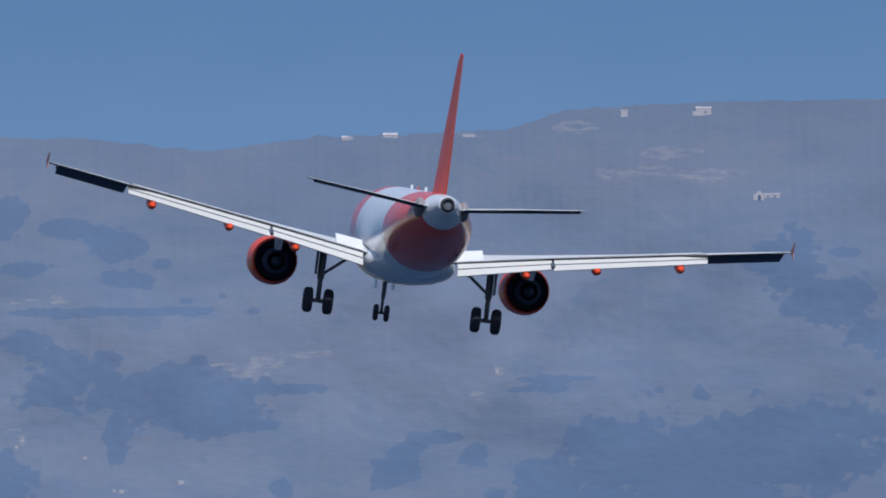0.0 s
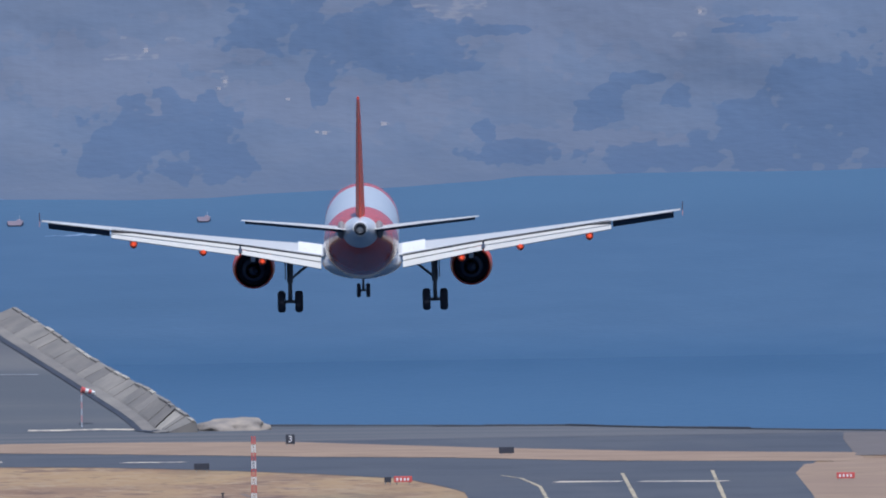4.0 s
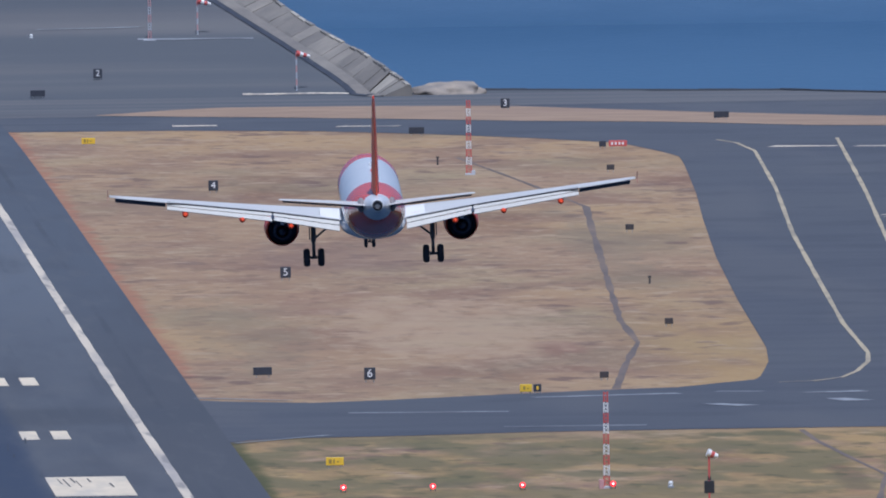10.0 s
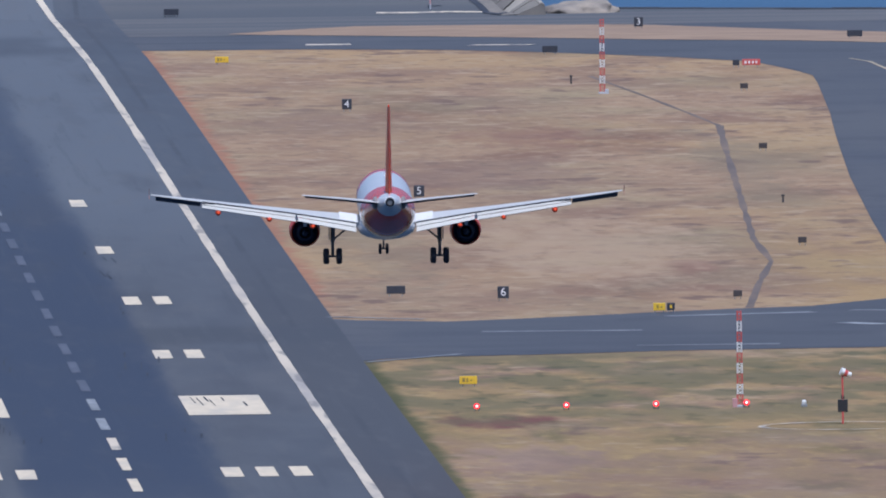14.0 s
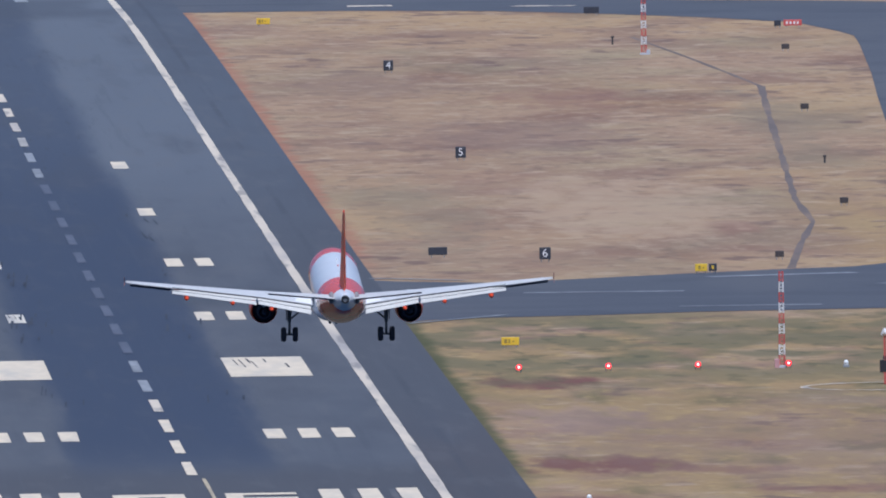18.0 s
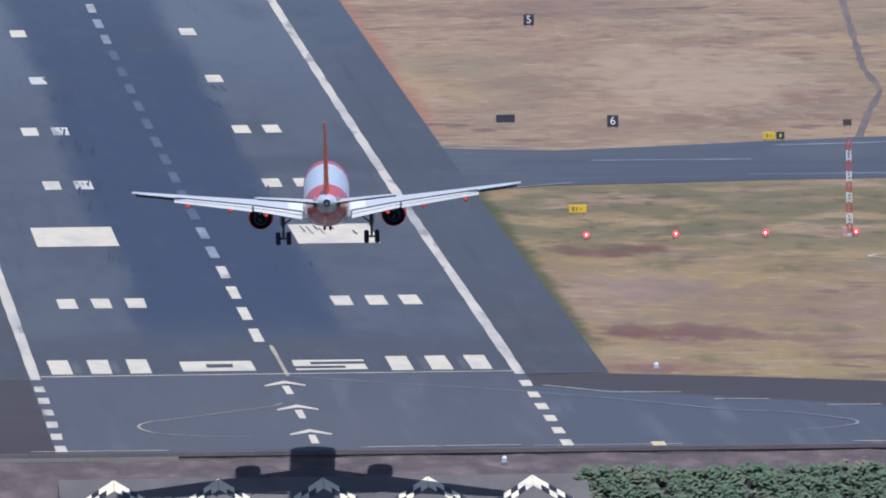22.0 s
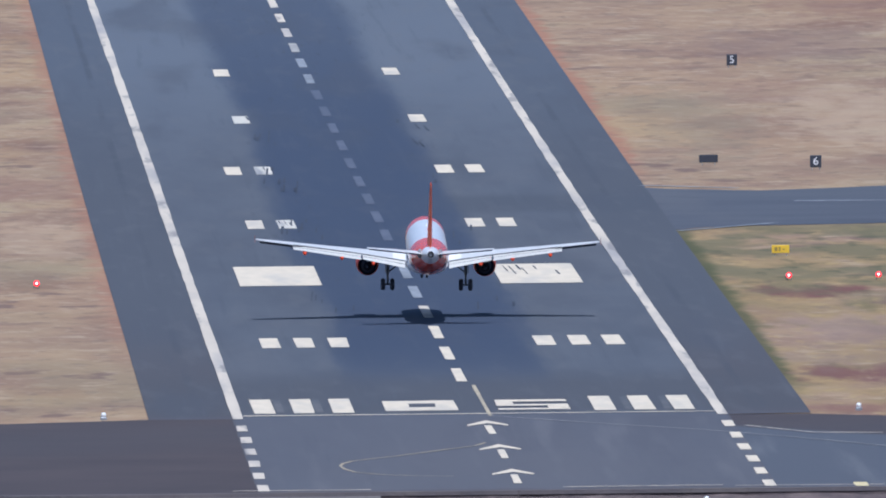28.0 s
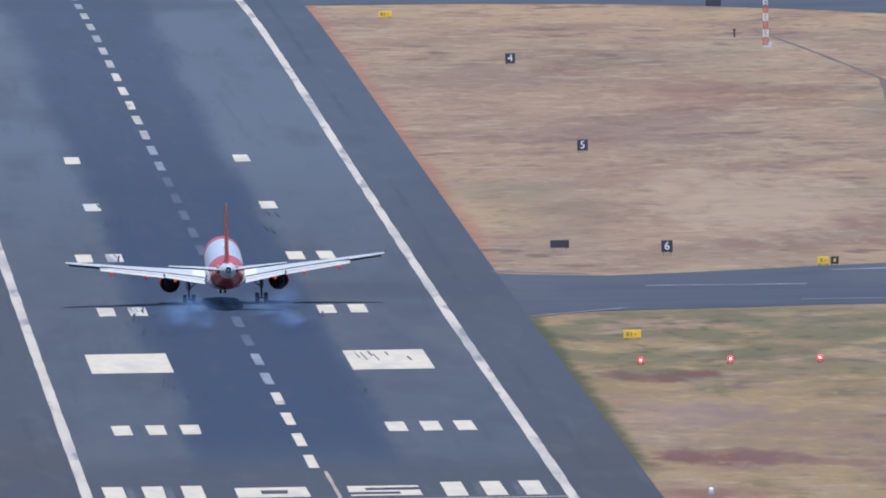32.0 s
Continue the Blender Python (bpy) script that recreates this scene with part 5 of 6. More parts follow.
def far_house(x, y, z, w, h):
    root = new("house")
    root.location = (x, y, z)
    tagged(root, "small white house on the far hillside", "house", group="houses on the far hill")
    part("wall", bevelled(-w / 2, w / 2, 0.0, 1.0, -0.12, h, 0.02), M["far_white"], root)
    bm = bmesh.new()
    loft(bm, [[(xx, -0.03, h), (xx, 0.5, h + 0.16 * w), (xx, 1.03, h)] for xx in (-w / 2 - 0.05, w / 2 + 0.05)])
    bmesh.ops.recalc_face_normals(bm, faces=bm.faces)
    part("roof", bm, M["far_roof"], root)
    if w > 2:
        part("annex", bevelled(-w / 2 - 0.5, -w / 2, 0.03, 0.8, -0.12, h * 0.6, 0.02), M["far_white"], root)
        part("window", bevelled(0.15, 0.4, -0.015, 0.02, h * 0.3, h * 0.65, 0.01, 1), M["wood"], root)


def white_farm(x, y, z):
    """A gabled house with an arched doorway and a long low wing."""
    root = new("house")
    root.location = (x, y, z)
    tagged(root, "white gabled farmhouse with a dark arch on the far hillside", "house", group="houses on the far hill")
    bm = bmesh.new()
    loft(bm, [[(px, yy, pz) for px, pz in ((-2.0, -0.3), (-0.45, -0.3), (-0.45, 0.62), (-1.05, 1.2), (-2.0, 0.55))] for yy in (-0.4, 0.9)])
    bmesh.ops.recalc_face_normals(bm, faces=bm.faces)
    part("wall", bm, M["far_white"], root)
    bm = bmesh.new()
    loft(bm, [[(-1.15 + 0.24 * math.cos(t), yy, 0.3 + 0.3 * math.sin(t)) for t in [math.pi * i / 8 for i in range(9)]] + [(-1.39, yy, -0.25), (-0.91, yy, -0.25)] for yy in (-0.43, -0.38)])
    bmesh.ops.recalc_face_normals(bm, faces=bm.faces)
    part("arch", bm, M["wood"], root, "dark arched doorway")
    part("wing", bevelled(-0.45, 1.9, -0.3, 0.9, -0.3, 0.72, 0.03), M["far_white"], root, "long low white wing")
    bm = bmesh.new()
    loft(bm, [[(xx, -0.34, 0.72), (xx, 0.3, 0.95), (xx, 0.94, 0.72)] for xx in (-0.48, 1.95)])
    bmesh.ops.recalc_face_normals(bm, faces=bm.faces)
    part("roof", bm, M["far_roof"], root)
    for wx in (0.1, 1.1):
        part("window", bevelled(wx - 0.12, wx + 0.12, -0.325, -0.28, 0.2, 0.48, 0.02, 1), M["wood"], root)


# ---- signs, lights, masts ----
def legs(root, w, h, k=2):
    for i in range(k):
        x = -w * 0.34 + w * 0.68 * i / max(1, k - 1)
        bm = bmesh.new()
        rod(bm, (x, 0.05, -0.3), (x, 0.05, h), 0.05, k=8)
        part("leg", bm, M["galvanised"], root)


def number_sign(x, y, s):
    root = new("distance_sign")
    y -= 9
    root.location = (x, y, gz(y))
    tagged(root, "black distance sign with white figure %s on the grass" % s, "sign", group="runway distance signs")
    legs(root, 1.2, 0.35)
    part("board", bevelled(-0.62, 0.62, -0.12, 0.18, 0.3, 1.6, 0.05), M["sign_black"], root)
    bm = text_mesh(bmesh.new(), s, 1.25, pose(0, -0.135, 0.95))
    part("figure", bm, M["paint_white"], root)


def board_sign(x, y, w, h, colour, label, bars=(), lift=0.3, turn=0, group="airfield signs"):
    root = new("sign")
    y -= 9
    root.matrix_basis = pose(x, y, gz(y), 0, 0, turn)
    tagged(root, label, "sign", group=group)
    legs(root, w, lift + 0.05)
    part("board", bevelled(-w / 2, w / 2, -0.1, 0.14, lift, lift + h, 0.04), M[colour], root)
    for x0, x1, z0, z1, c in bars:
        part("bar", bevelled(x0, x1, -0.125, -0.1, lift + z0, lift + z1, 0.008, 1), M[c], root)


def build_signs():
    for x, y, s in ((47.7, 1723.2, "2"), (100.9, 1602.4, "3"), (50.4, 1231.6, "4"), (50.3, 921, "5"), (50.1, 607, "6")):
        number_sign(x, y, s)
    for x, y in ((38.9, 1709.9), (127.5, 1526.4), (84, 1463), (38.9, 624)):
        board_sign(x, y, 2.05, 0.85, "sign_black", "dark back of a wide airfield sign on the grass", group="wide airfield signs")
    marks = [(-0.62, -0.32, 0.2, 0.62, "sign_mark"), (-0.2, 0.0, 0.2, 0.62, "sign_mark"), (0.18, 0.42, 0.32, 0.44, "sign_mark")]
    board_sign(39.4, 1434.5, 1.8, 0.8, "paint_yellow", "yellow direction sign with dark marks on dry grass", marks)
    board_sign(39.0, 374, 1.8, 0.82, "paint_yellow", "yellow direction sign with dark marks on green-tinged grass", marks)
    board_sign(65.6, 566, 1.3, 0.8, "paint_yellow", "yellow half of a taxiway sign on dry grass", [(-0.3, -0.05, 0.22, 0.6, "sign_mark"), (0.12, 0.3, 0.3, 0.42, "sign_mark")])
    board_sign(66.85, 566, 0.85, 0.8, "sign_black", "black half of a taxiway sign on dry grass", [(-0.12, 0.12, 0.22, 0.58, "paint_yellow")])
    reds = [(-0.9, -0.62, 0.2, 0.55, "paint_white"), (-0.4, -0.15, 0.2, 0.55, "paint_white"), (0.1, 0.35, 0.2, 0.55, "paint_white"), (0.55, 0.8, 0.2, 0.55, "paint_white")]
    board_sign(108.1, 1390.9, 2.4, 0.78, "paint_red", "red instruction sign with pale marks beside the far taxiway", reds)
    board_sign(106.1, 1390.9, 0.9, 0.72, "sign_black", "small dark sign beside a red one")
    board_sign(165.8, 1377.8, 2.4, 0.8, "paint_red", "red instruction sign with pale marks on sandy ground", reds)
    for x, y, w in ((103.3, 1292.9, 1.0), (96.8, 1068.3, 1.0), (88.9, 758, 0.95), (75.5, 603, 0.95)):
        board_sign(x, y, w, 0.66, "box_dark", "small dark sign box on the dry grass", group="small sign boxes")
    for x, y, h in ((92.2, 885, 0.7), (82.3, 1321.9, 0.9)):
        root = new("marker_post")
        root.location = (x, y, gz(y))
        tagged(root, "thin dark marker post on the dry grass", "post", group="marker posts")
        part("post", bevelled(-0.11, 0.11, -0.1, 0.1, -0.2, h, 0.03), M["box_dark"], root)
        part("cap", bevelled(-0.2, 0.2, -0.12, 0.12, h, h + 0.22, 0.03), M["box_dark"], root)
    # approach slope lights on both sides of the runway
    for x in (37.9, 46.9, 55.9, 65.0, -37.6, -46.7, -55.8, -64.9):
        root = new("approach_light")
        root.location = (x, 303, gz(303))
        tagged(root, "approach slope light unit glowing red on the grass", "airfield light", group="approach slope lights")
        legs(root, 0.7, 0.35)
        part("housing", bevelled(-0.32, 0.32, -0.28, 0.6, 0.3, 0.62, 0.04), M["galvanised"], root)
        bm = bmesh.new()
        spin(bm, [(0, 0.18), (0.06, 0.27), (0.12, 0.29), (0.16, 0.20), (0.18, 0.0)], (0, -0.28, 0.52), (0, -1, 0), 20)
        part("lens", bm, M["red_light"], root, "glowing red lens", smooth=True)
        bm = bmesh.new()
        spin(bm, [(0, 0.12), (0.04, 0.13), (0.06, 0.0)], (0, -0.46, 0.52), (0, -1, 0), 16)
        part("lamp", bm, M["red_core"], root, "bright lamp in the lens")
    for x, y in ((-34.4, -3), (34.8, 0), (70.8, 303), (16.3, -157.0), (39.1, 1746.5)):
        root = new("edge_marker")
        root.location = (x, y, gz(y) - (1.2 if y < -150 else 0))
        tagged(root, "small pale edge light on a stub", "airfield light", group="edge lights")
        part("base", bevelled(-0.3, 0.3, -0.3, 0.3, -0.1, 0.28, 0.06), M["galvanised"], root)
        bm = bmesh.new()
        spin(bm, [(0, 0.2), (0.25, 0.24), (0.4, 0.16), (0.46, 0.0)], (0, 0, 0.26), (0, 0, 1), 14)
        part("cap", bm, M["paint_white"], root, smooth=True)


def mast(x, y, h, w, bands, label, thin=0.0, red="paint_red", white="paint_white", bar=0.055):
    root = new("mast")
    root.location = (x, y, gz(y))
    tagged(root, label, "mast", group="red and white masts")
    part("footing", bevelled(-w * 0.8, w * 0.8, -w * 0.8, w * 0.8, -0.2, 0.22, 0.05), M["haze_pale_white"], root)
    for i in range(bands):
        z0, z1 = 0.25 + (h - 0.25) * i / bands, 0.25 + (h - 0.25) * (i + 1) / bands
        ww = w * (1 - thin * i / bands)
        bm = bmesh.new()
        for sx in (-1, 1):
            for sy in (-1, 1):
                rod(bm, (sx * ww / 2, sy * ww / 2, z0), (sx * ww / 2, sy * ww / 2, z1), bar, k=6)
        for j in range(3):
            za, zb = z0 + (z1 - z0) * j / 3, z0 + (z1 - z0) * (j + 1) / 3
            s = 1 if j % 2 else -1
            rod(bm, (-s * ww / 2, -ww / 2, za), (s * ww / 2, -ww / 2, zb), bar * 0.64, k=5)
            rod(bm, (s * ww / 2, ww / 2, za), (-s * ww / 2, ww / 2, zb), bar * 0.64, k=5)
            rod(bm, (ww / 2, -s * ww / 2, za), (ww / 2, s * ww / 2, zb), bar * 0.64, k=5)
            rod(bm, (-ww / 2, s * ww / 2, za), (-ww / 2, -s * ww / 2, zb), bar * 0.64, k=5)
        part("section", bm, M[red] if i % 2 == 0 else M[white], root)
    return root


def windsock(x, y, h, label):
    root = new("windsock")
    root.location = (x, y, gz(y))
    tagged(root, label, "windsock", group="windsocks")
    for i in range(6):
        bm = bmesh.new()
        rod(bm, (0, 0, -0.2 + (h + 0.2) * i / 6), (0, 0, -0.2 + (h + 0.2) * (i + 1) / 6), 0.11, k=10)
        part("pole_section", bm, M["haze_pale_red"] if i % 2 else M["haze_pale_white"], root)
    for i in range(4):
        bm = bmesh.new()
        d = Vector((0.86, 0.2, -0.22))
        a = Vector((0, 0, h - 0.1)) + d * (0.55 * i)
        rod(bm, a, a + d * 0.55, 0.44 - 0.06 * i, 0.38 - 0.06 * i, 14)
        part("sleeve", bm, M["paint_red"] if i % 2 == 0 else M["paint_white"], root)
    return root


def build_masts():
    m = mast(84.9, 1279.7, 9.62, 0.62, 9, "tall red and white lattice mast on dry grass", 0.35)
    part("cabinet", bevelled(0.3, 0.8, -0.4, 0.3, -0.1, 0.6, 0.05), M["haze_pale_white"], m)
    m = mast(64.4, 304, 9.7, 0.55, 9, "tall red and white lattice mast beside the approach lights", 0.35)
    part("cabinet", bevelled(-0.75, -0.28, -0.5, 0.3, -0.1, 0.9, 0.05), M["haze_pale_red"], m)
    m = mast(55.9, 1744.3, 7.06, 0.42, 6, "thin haze-paled red and white lattice mast on the far asphalt", 0.3, "haze_pale_red", "haze_pale_white", 0.045)
    part("spreader", bevelled(-0.9, 0.9, -0.3, 0.3, -0.2, 0.16, 0.05), M["haze_pale_white"], m, "long white footing beam")
    windsock(62.8, 1747.9, 4.94, "red and white windsock pole on the far asphalt")
    windsock(75.5, 1704.1, 5.39, "red and white windsock pole before the embankment")
    root = new("wind_indicator")
    root.location = (72.8, 258, gz(258))
    tagged(root, "dark wind indicator with pink sleeve inside a white ring", "windsock")
    bm = bmesh.new()
    rod(bm, (0, 0, -0.2), (0, 0, 5.2), 0.1, k=10)
    part("pole", bm, M["paint_red"], root)
    part("plate", bevelled(-0.5, 0.5, -0.1, 0.1, 1.2, 2.45, 0.06), M["paint_black"], root)
    bm = bmesh.new()
    loft(bm, [[(px, py, 2.5) for px, py in ((-0.2, -0.1), (0.2, -0.1), (0.2, 0.1), (-0.2, 0.1))], [(px, py, 2.9) for px, py in ((-0.12, -0.08), (0.12, -0.08), (0.12, 0.08), (-0.12, 0.08))]])
    part("bracket", bm, M["paint_black"], root)
    for i in range(3):
        bm = bmesh.new()
        a = Vector((-0.15 + 0.32 * i, 0, 5.25 - 0.14 * i))
        rod(bm, a, a + Vector((0.34, 0.06, -0.14)), 0.40 - 0.05 * i, 0.36 - 0.05 * i, 14)
        part("sleeve", bm, M["paint_white"] if i != 1 else M["paint_red"], root)


# ---- the airliner ----
def livery(name, base, rough=0.16):
    return material(name, base, tuple(v * 0.96 for v in base), scale=1.2, rough=rough, c3=tuple(v * 0.93 for v in base), spec=0.06)


WHITE, ORANGE = (0.76, 0.755, 0.745), (0.72, 0.068, 0.018)
M["air_white"] = livery("white_aircraft_paint", WHITE)
M["air_orange"] = livery("orange_aircraft_paint", ORANGE, 0.35)
M["air_orange"].node_tree.nodes["Principled BSDF"].inputs["Specular IOR Level"].default_value = 0.18
M["plate_grey"] = livery("worn_grey_plate_paint", (0.26, 0.24, 0.24), 0.5)
M["root_white"] = livery("bright_white_panel_paint", (0.70, 0.685, 0.66), 0.4)
M["fence"] = livery("dull_red_fence_paint", (0.42, 0.19, 0.16), 0.5)
M["wing_skin"] = livery("pale_wing_paint", (0.56, 0.55, 0.53), 0.4)
M["flap_paint"] = livery("cream_white_flap_paint", (0.58, 0.555, 0.50), 0.4)
M["fuselage"] = livery("white_and_orange_livery", WHITE, 0.16)
M["fuselage"].node_tree.nodes["Principled BSDF"].inputs["Specular IOR Level"].default_value = 0.32
n, l, co, s = xyz(M["fuselage"])
lean = calc(n, l, 'ADD', s.outputs[1], calc(n, l, 'MULTIPLY', s.outputs[2], -0.55))
cone = ramp(n, l, calc(n, l, 'ADD', s.outputs[1], calc(n, l, 'MULTIPLY', s.outputs[2], -0.73)), -21.08, -20.98)
aft = calc(n, l, 'MULTIPLY', ramp(n, l, calc(n, l, 'ADD', s.outputs[1], calc(n, l, 'MULTIPLY', s.outputs[2], -0.12)), -9.15, -9.25), cone)
fore = calc(n, l, 'MULTIPLY', ramp(n, l, lean, 5.4, 5.5), ramp(n, l, lean, 9.5, 9.4))
mid = ramp(n, l, s.outputs[2], 3.6, 3.7)
tint(M["fuselage"], calc(n, l, 'MAXIMUM', aft, calc(n, l, 'MULTIPLY', fore, mid)), ORANGE)
# tyre, exhaust and duct blacks are lifted and blued to carry haze
M["tyre"] = material("tyre_rubber", (0.042, 0.045, 0.058), (0.052, 0.055, 0.068), scale=6, rough=0.85, spec=0.2)
M["dark_metal"] = material("dark_exhaust_metal", (0.042, 0.050, 0.080), (0.055, 0.064, 0.095), scale=4, rough=0.7, metal=0.1, spec=0.2)
M["gear_metal"] = material("gear_leg_paint", (0.16, 0.17, 0.18), (0.11, 0.115, 0.125), scale=4, rough=0.5, metal=0.2)
M["duct"] = material("haze_blued_duct_lining", (0.060, 0.078, 0.140), (0.048, 0.064, 0.115), scale=4, rough=0.6, spec=0.1)
# navy that paints in the shade of flap gaps, aileron underside and elevator
M["navy_shade"] = material("painted_navy_shade", (0.050, 0.064, 0.095), (0.038, 0.048, 0.072), scale=4, rough=0.8)


def foil(x, le, te, z, thick, inc=0.0, k=9):
    """A wing section at span x: points round the profile, from the trailing edge over the top to the nose and back."""
    c = le - te
    up = [(te + c * i / k, thick * c * 2.6 * (math.sqrt(max(1 - i / k, 0)) * 0.55 * (i / k) + 0.01)) for i in range(k + 1)]
    up[-1] = (le, 0.0)
    lo = [(y, -0.55 * h) for y, h in up[1:-1]][::-1]
    pts = up + lo
    return [(x, y, z + h + (y - le) * math.tan(radians(inc))) for y, h in pts]


def wing_z(x):
    d = abs(x) - 1.98
    return 3.16 + 0.148 * d


def wing_le(x):
    return 5.4 - (abs(x) - 1.98) * 0.545


def wing_te(x):
    a = abs(x)
    return -1.35 - 0.02 * (a - 1.98) if a < 6.4 else -1.44 - (a - 6.4) * 0.295


def wing_inc(x):
    return float(np.interp(abs(x), (1.98, 6.4, 17.0), (0.3, -0.6, -1.6)))


def wing_tz(x):
    """Height of the trailing edge."""
    return wing_z(x) - (wing_le(x) - wing_te(x)) * 0.026


def build_airliner():
    root = new("airliner")
    tagged(root, "white and orange twin-engined airliner landing with wheels and flaps down", "aircraft")
    # fuselage
    rings = [(17.7, 3.45, 0.05, 0.05), (17.5, 3.48, 0.38, 0.34), (17.0, 3.55, 0.78, 0.72), (16.2, 3.66, 1.18, 1.12), (15.2, 3.78, 1.5, 1.5), (14.0, 3.88, 1.76, 1.82), (12.5, 3.96, 1.92, 2.02), (11, 4.0, 1.975, 2.07)]
    rings += [(y, 4.0, 1.975, 2.07) for y in (8, 5, 2, -1)]
    rings += [(-4, 4.035, 1.975, 2.035), (-6.5, 4.135, 1.975, 1.935), (-8, 4.215, 1.97, 1.855), (-9.5, 4.31, 1.94, 1.76), (-11, 4.435, 1.87, 1.635), (-12.5, 4.585, 1.75, 1.485), (-14, 4.76, 1.55, 1.31), (-15.3, 4.92, 1.33, 1.15), (-16.6, 5.08, 1.07, 0.99), (-17.7, 5.27, 0.84, 0.79), (-18.6, 5.42, 0.65, 0.63), (-19.4, 5.54, 0.48, 0.48), (-19.95, 5.62, 0.36, 0.37)]
    fine = []
    for (a, b) in zip(rings, rings[1:]):
        fine += [tuple(a[i] + (b[i] - a[i]) * t / 2 for i in range(4)) for t in range(2)]
    fine.append(rings[-1])
    bm = bmesh.new()
    k = 44
    loft(bm, [[(w * math.cos(t), y, zc + h * math.sin(t)) for t in [2 * math.pi * i / k for i in range(k)]] for y, zc, w, h in fine])
    part("fuselage", bm, M["fuselage"], root, smooth=True)
    bm = bmesh.new()
    spin(bm, [(0, 0.30), (0.1, 0.33), (0.26, 0.30), (0.27, 0.19), (0.02, 0.16), (0.0, 0.0)], (0, -19.88, 5.62), (0, -1, 0.12), 24)
    part("exhaust_pipe", bm, M["paint_black"], root, "dark exhaust at the tip of the tail cone", smooth=True)
    bm = bmesh.new()
    spin(bm, [(0, 0.17), (0.02, 0.17), (0.03, 0.0)], (0, -20.05, 5.64), (0, -1, 0.12), 20)
    part("exhaust_core", bm, M["gear_metal"], root)
    # belly fairing
    bm = bmesh.new()
    fr = [(-6.8, 2.85, 0.7, 0.30), (-5.5, 2.78, 1.45, 0.55), (-4.2, 2.74, 1.85, 0.74), (-1, 2.68, 2.1, 0.92), (3, 2.66, 2.15, 0.97), (5.5, 2.7, 1.95, 0.8), (7.5, 2.75, 1.0, 0.4)]
    loft(bm, [[(w * math.cos(t), y, zc + h * math.sin(t)) for t in [2 * math.pi * i / 32 for i in range(32)]] for y, zc, w, h in fr])
    part("belly_fairing", bm, M["air_white"], root, smooth=True)
    # aerials and beacon on the roof
    for y, z, c in ((3.2, 6.08, "air_white"), (-5.6, 6.08, "air_white"), (-1.0, 6.08, "paint_red")):
        part("aerial", bevelled(-0.05, 0.05, y - 0.25, y + 0.25, z - 0.1, z + (0.16 if c == "air_white" else 0.10), 0.02), M[c], root)
    # fin with rudder
    bm = bmesh.new()
    loft(bm, [[(t * w, y, z) for t, y in ((0, le), (0.55, le - 0.12 * (le - te)), (1, le - 0.4 * (le - te)), (0.8, te + 0.12), (-0.8, te + 0.12), (-1, le - 0.4 * (le - te)), (-0.55, le - 0.12 * (le - te)))]
              for z, le, te, w in ((5.6, -10.2, -15.9, 0.27), (6.3, -11.7, -16.1, 0.24), (9.4, -14.4, -17.0, 0.165), (12.0, -16.6, -17.75, 0.10), (12.38, -17.1, -17.85, 0.05))])
    part("fin", bm, M["air_orange"], root, "orange tail fin", smooth=False)
    bm = bmesh.new()
    loft(bm, [[(t * w, y, z) for t, y in ((1, te + 0.1), (0.12, te - c), (-0.12, te - c), (-1, te + 0.1))] for z, te, w, c in ((6.05, -16.05, 0.19, 1.75), (9.2, -16.95, 0.13, 1.35), (12.3, -17.82, 0.07, 0.85))])
    part("rudder", bm, M["air_orange"], root)
    # wings and what hangs from them
    for sx in (-1, 1):
        xs = [1.5, 1.98, 3.2, 4.8, 6.4, 8, 10, 12, 14, 15.6, 16.8]
        bm = bmesh.new()
        loft(bm, [foil(sx * x, wing_le(x), wing_te(x) - (0.35 if 13.0 < x < 16.7 else 0), wing_tz(x) + (wing_le(x) - wing_te(x)) * math.tan(radians(wing_inc(x))), 0.078 - 0.002 * x, wing_inc(x)) for x in xs][::sx])
        bmesh.ops.recalc_face_normals(bm, faces=bm.faces)
        part("wing", bm, M["wing_skin"], root, "pale grey wing", smooth=True)
        for x0, x1, ch in ((2.15, 6.35, 1.02), (6.45, 13.15, 0.86)):
            for row, (a0, a1, drop, col) in enumerate(((0.0, 0.40, 0.06, "flap_paint"), (0.43, 1.0, 0.08, "flap_paint"))):
                bm = bmesh.new()
                sec = []
                for i in range(7):
                    x = x0 + (x1 - x0) * i / 6
                    cc = ch * (1.08 - 0.30 * (i / 6))
                    y0, z0 = wing_te(x) + 0.12, wing_tz(x) - drop
                    ang = radians(29)
                    d = Vector((0, -math.cos(ang), -math.sin(ang)))
                    u = Vector((0, -math.sin(ang), math.cos(ang)))
                    o = Vector((sx * x, y0, z0))
                    t = 0.13 * cc
                    sec.append([o + d * (cc * a0), o + d * (cc * (a0 * 0.7 + a1 * 0.3)) + u * t * 0.55, o + d * (cc * a1) + u * 0.02, o + d * (cc * a1) - u * 0.02, o + d * (cc * (a0 * 0.7 + a1 * 0.3)) - u * t * 0.5])
                loft(bm, sec)
                bmesh.ops.recalc_face_normals(bm, faces=bm.faces)
                if row == 0:
                    # dark strips laid in for the shade between wing, vane and flap
                    b2 = bmesh.new()
                    for e0, e1, back in ((-0.07, 0.045, 0.10), (-0.34, -0.29, -0.20)):
                        loft(b2, [[(sx * x, wing_te(x) + back + dy, wing_tz(x) + dz) for dy, dz in ((0, e0), (0, e1), (0.05, e1), (0.05, e0))] for x in (x0, x1)])
                    bmesh.ops.recalc_face_normals(b2, faces=b2.faces)
                    part("flap_slot_shade", b2, M["navy_shade"], root, "dark strip painted in for the shade between wing and flap")
                part("flap" if row else "flap_vane", bm, M[col], root, "lowered white flap" if row else "")
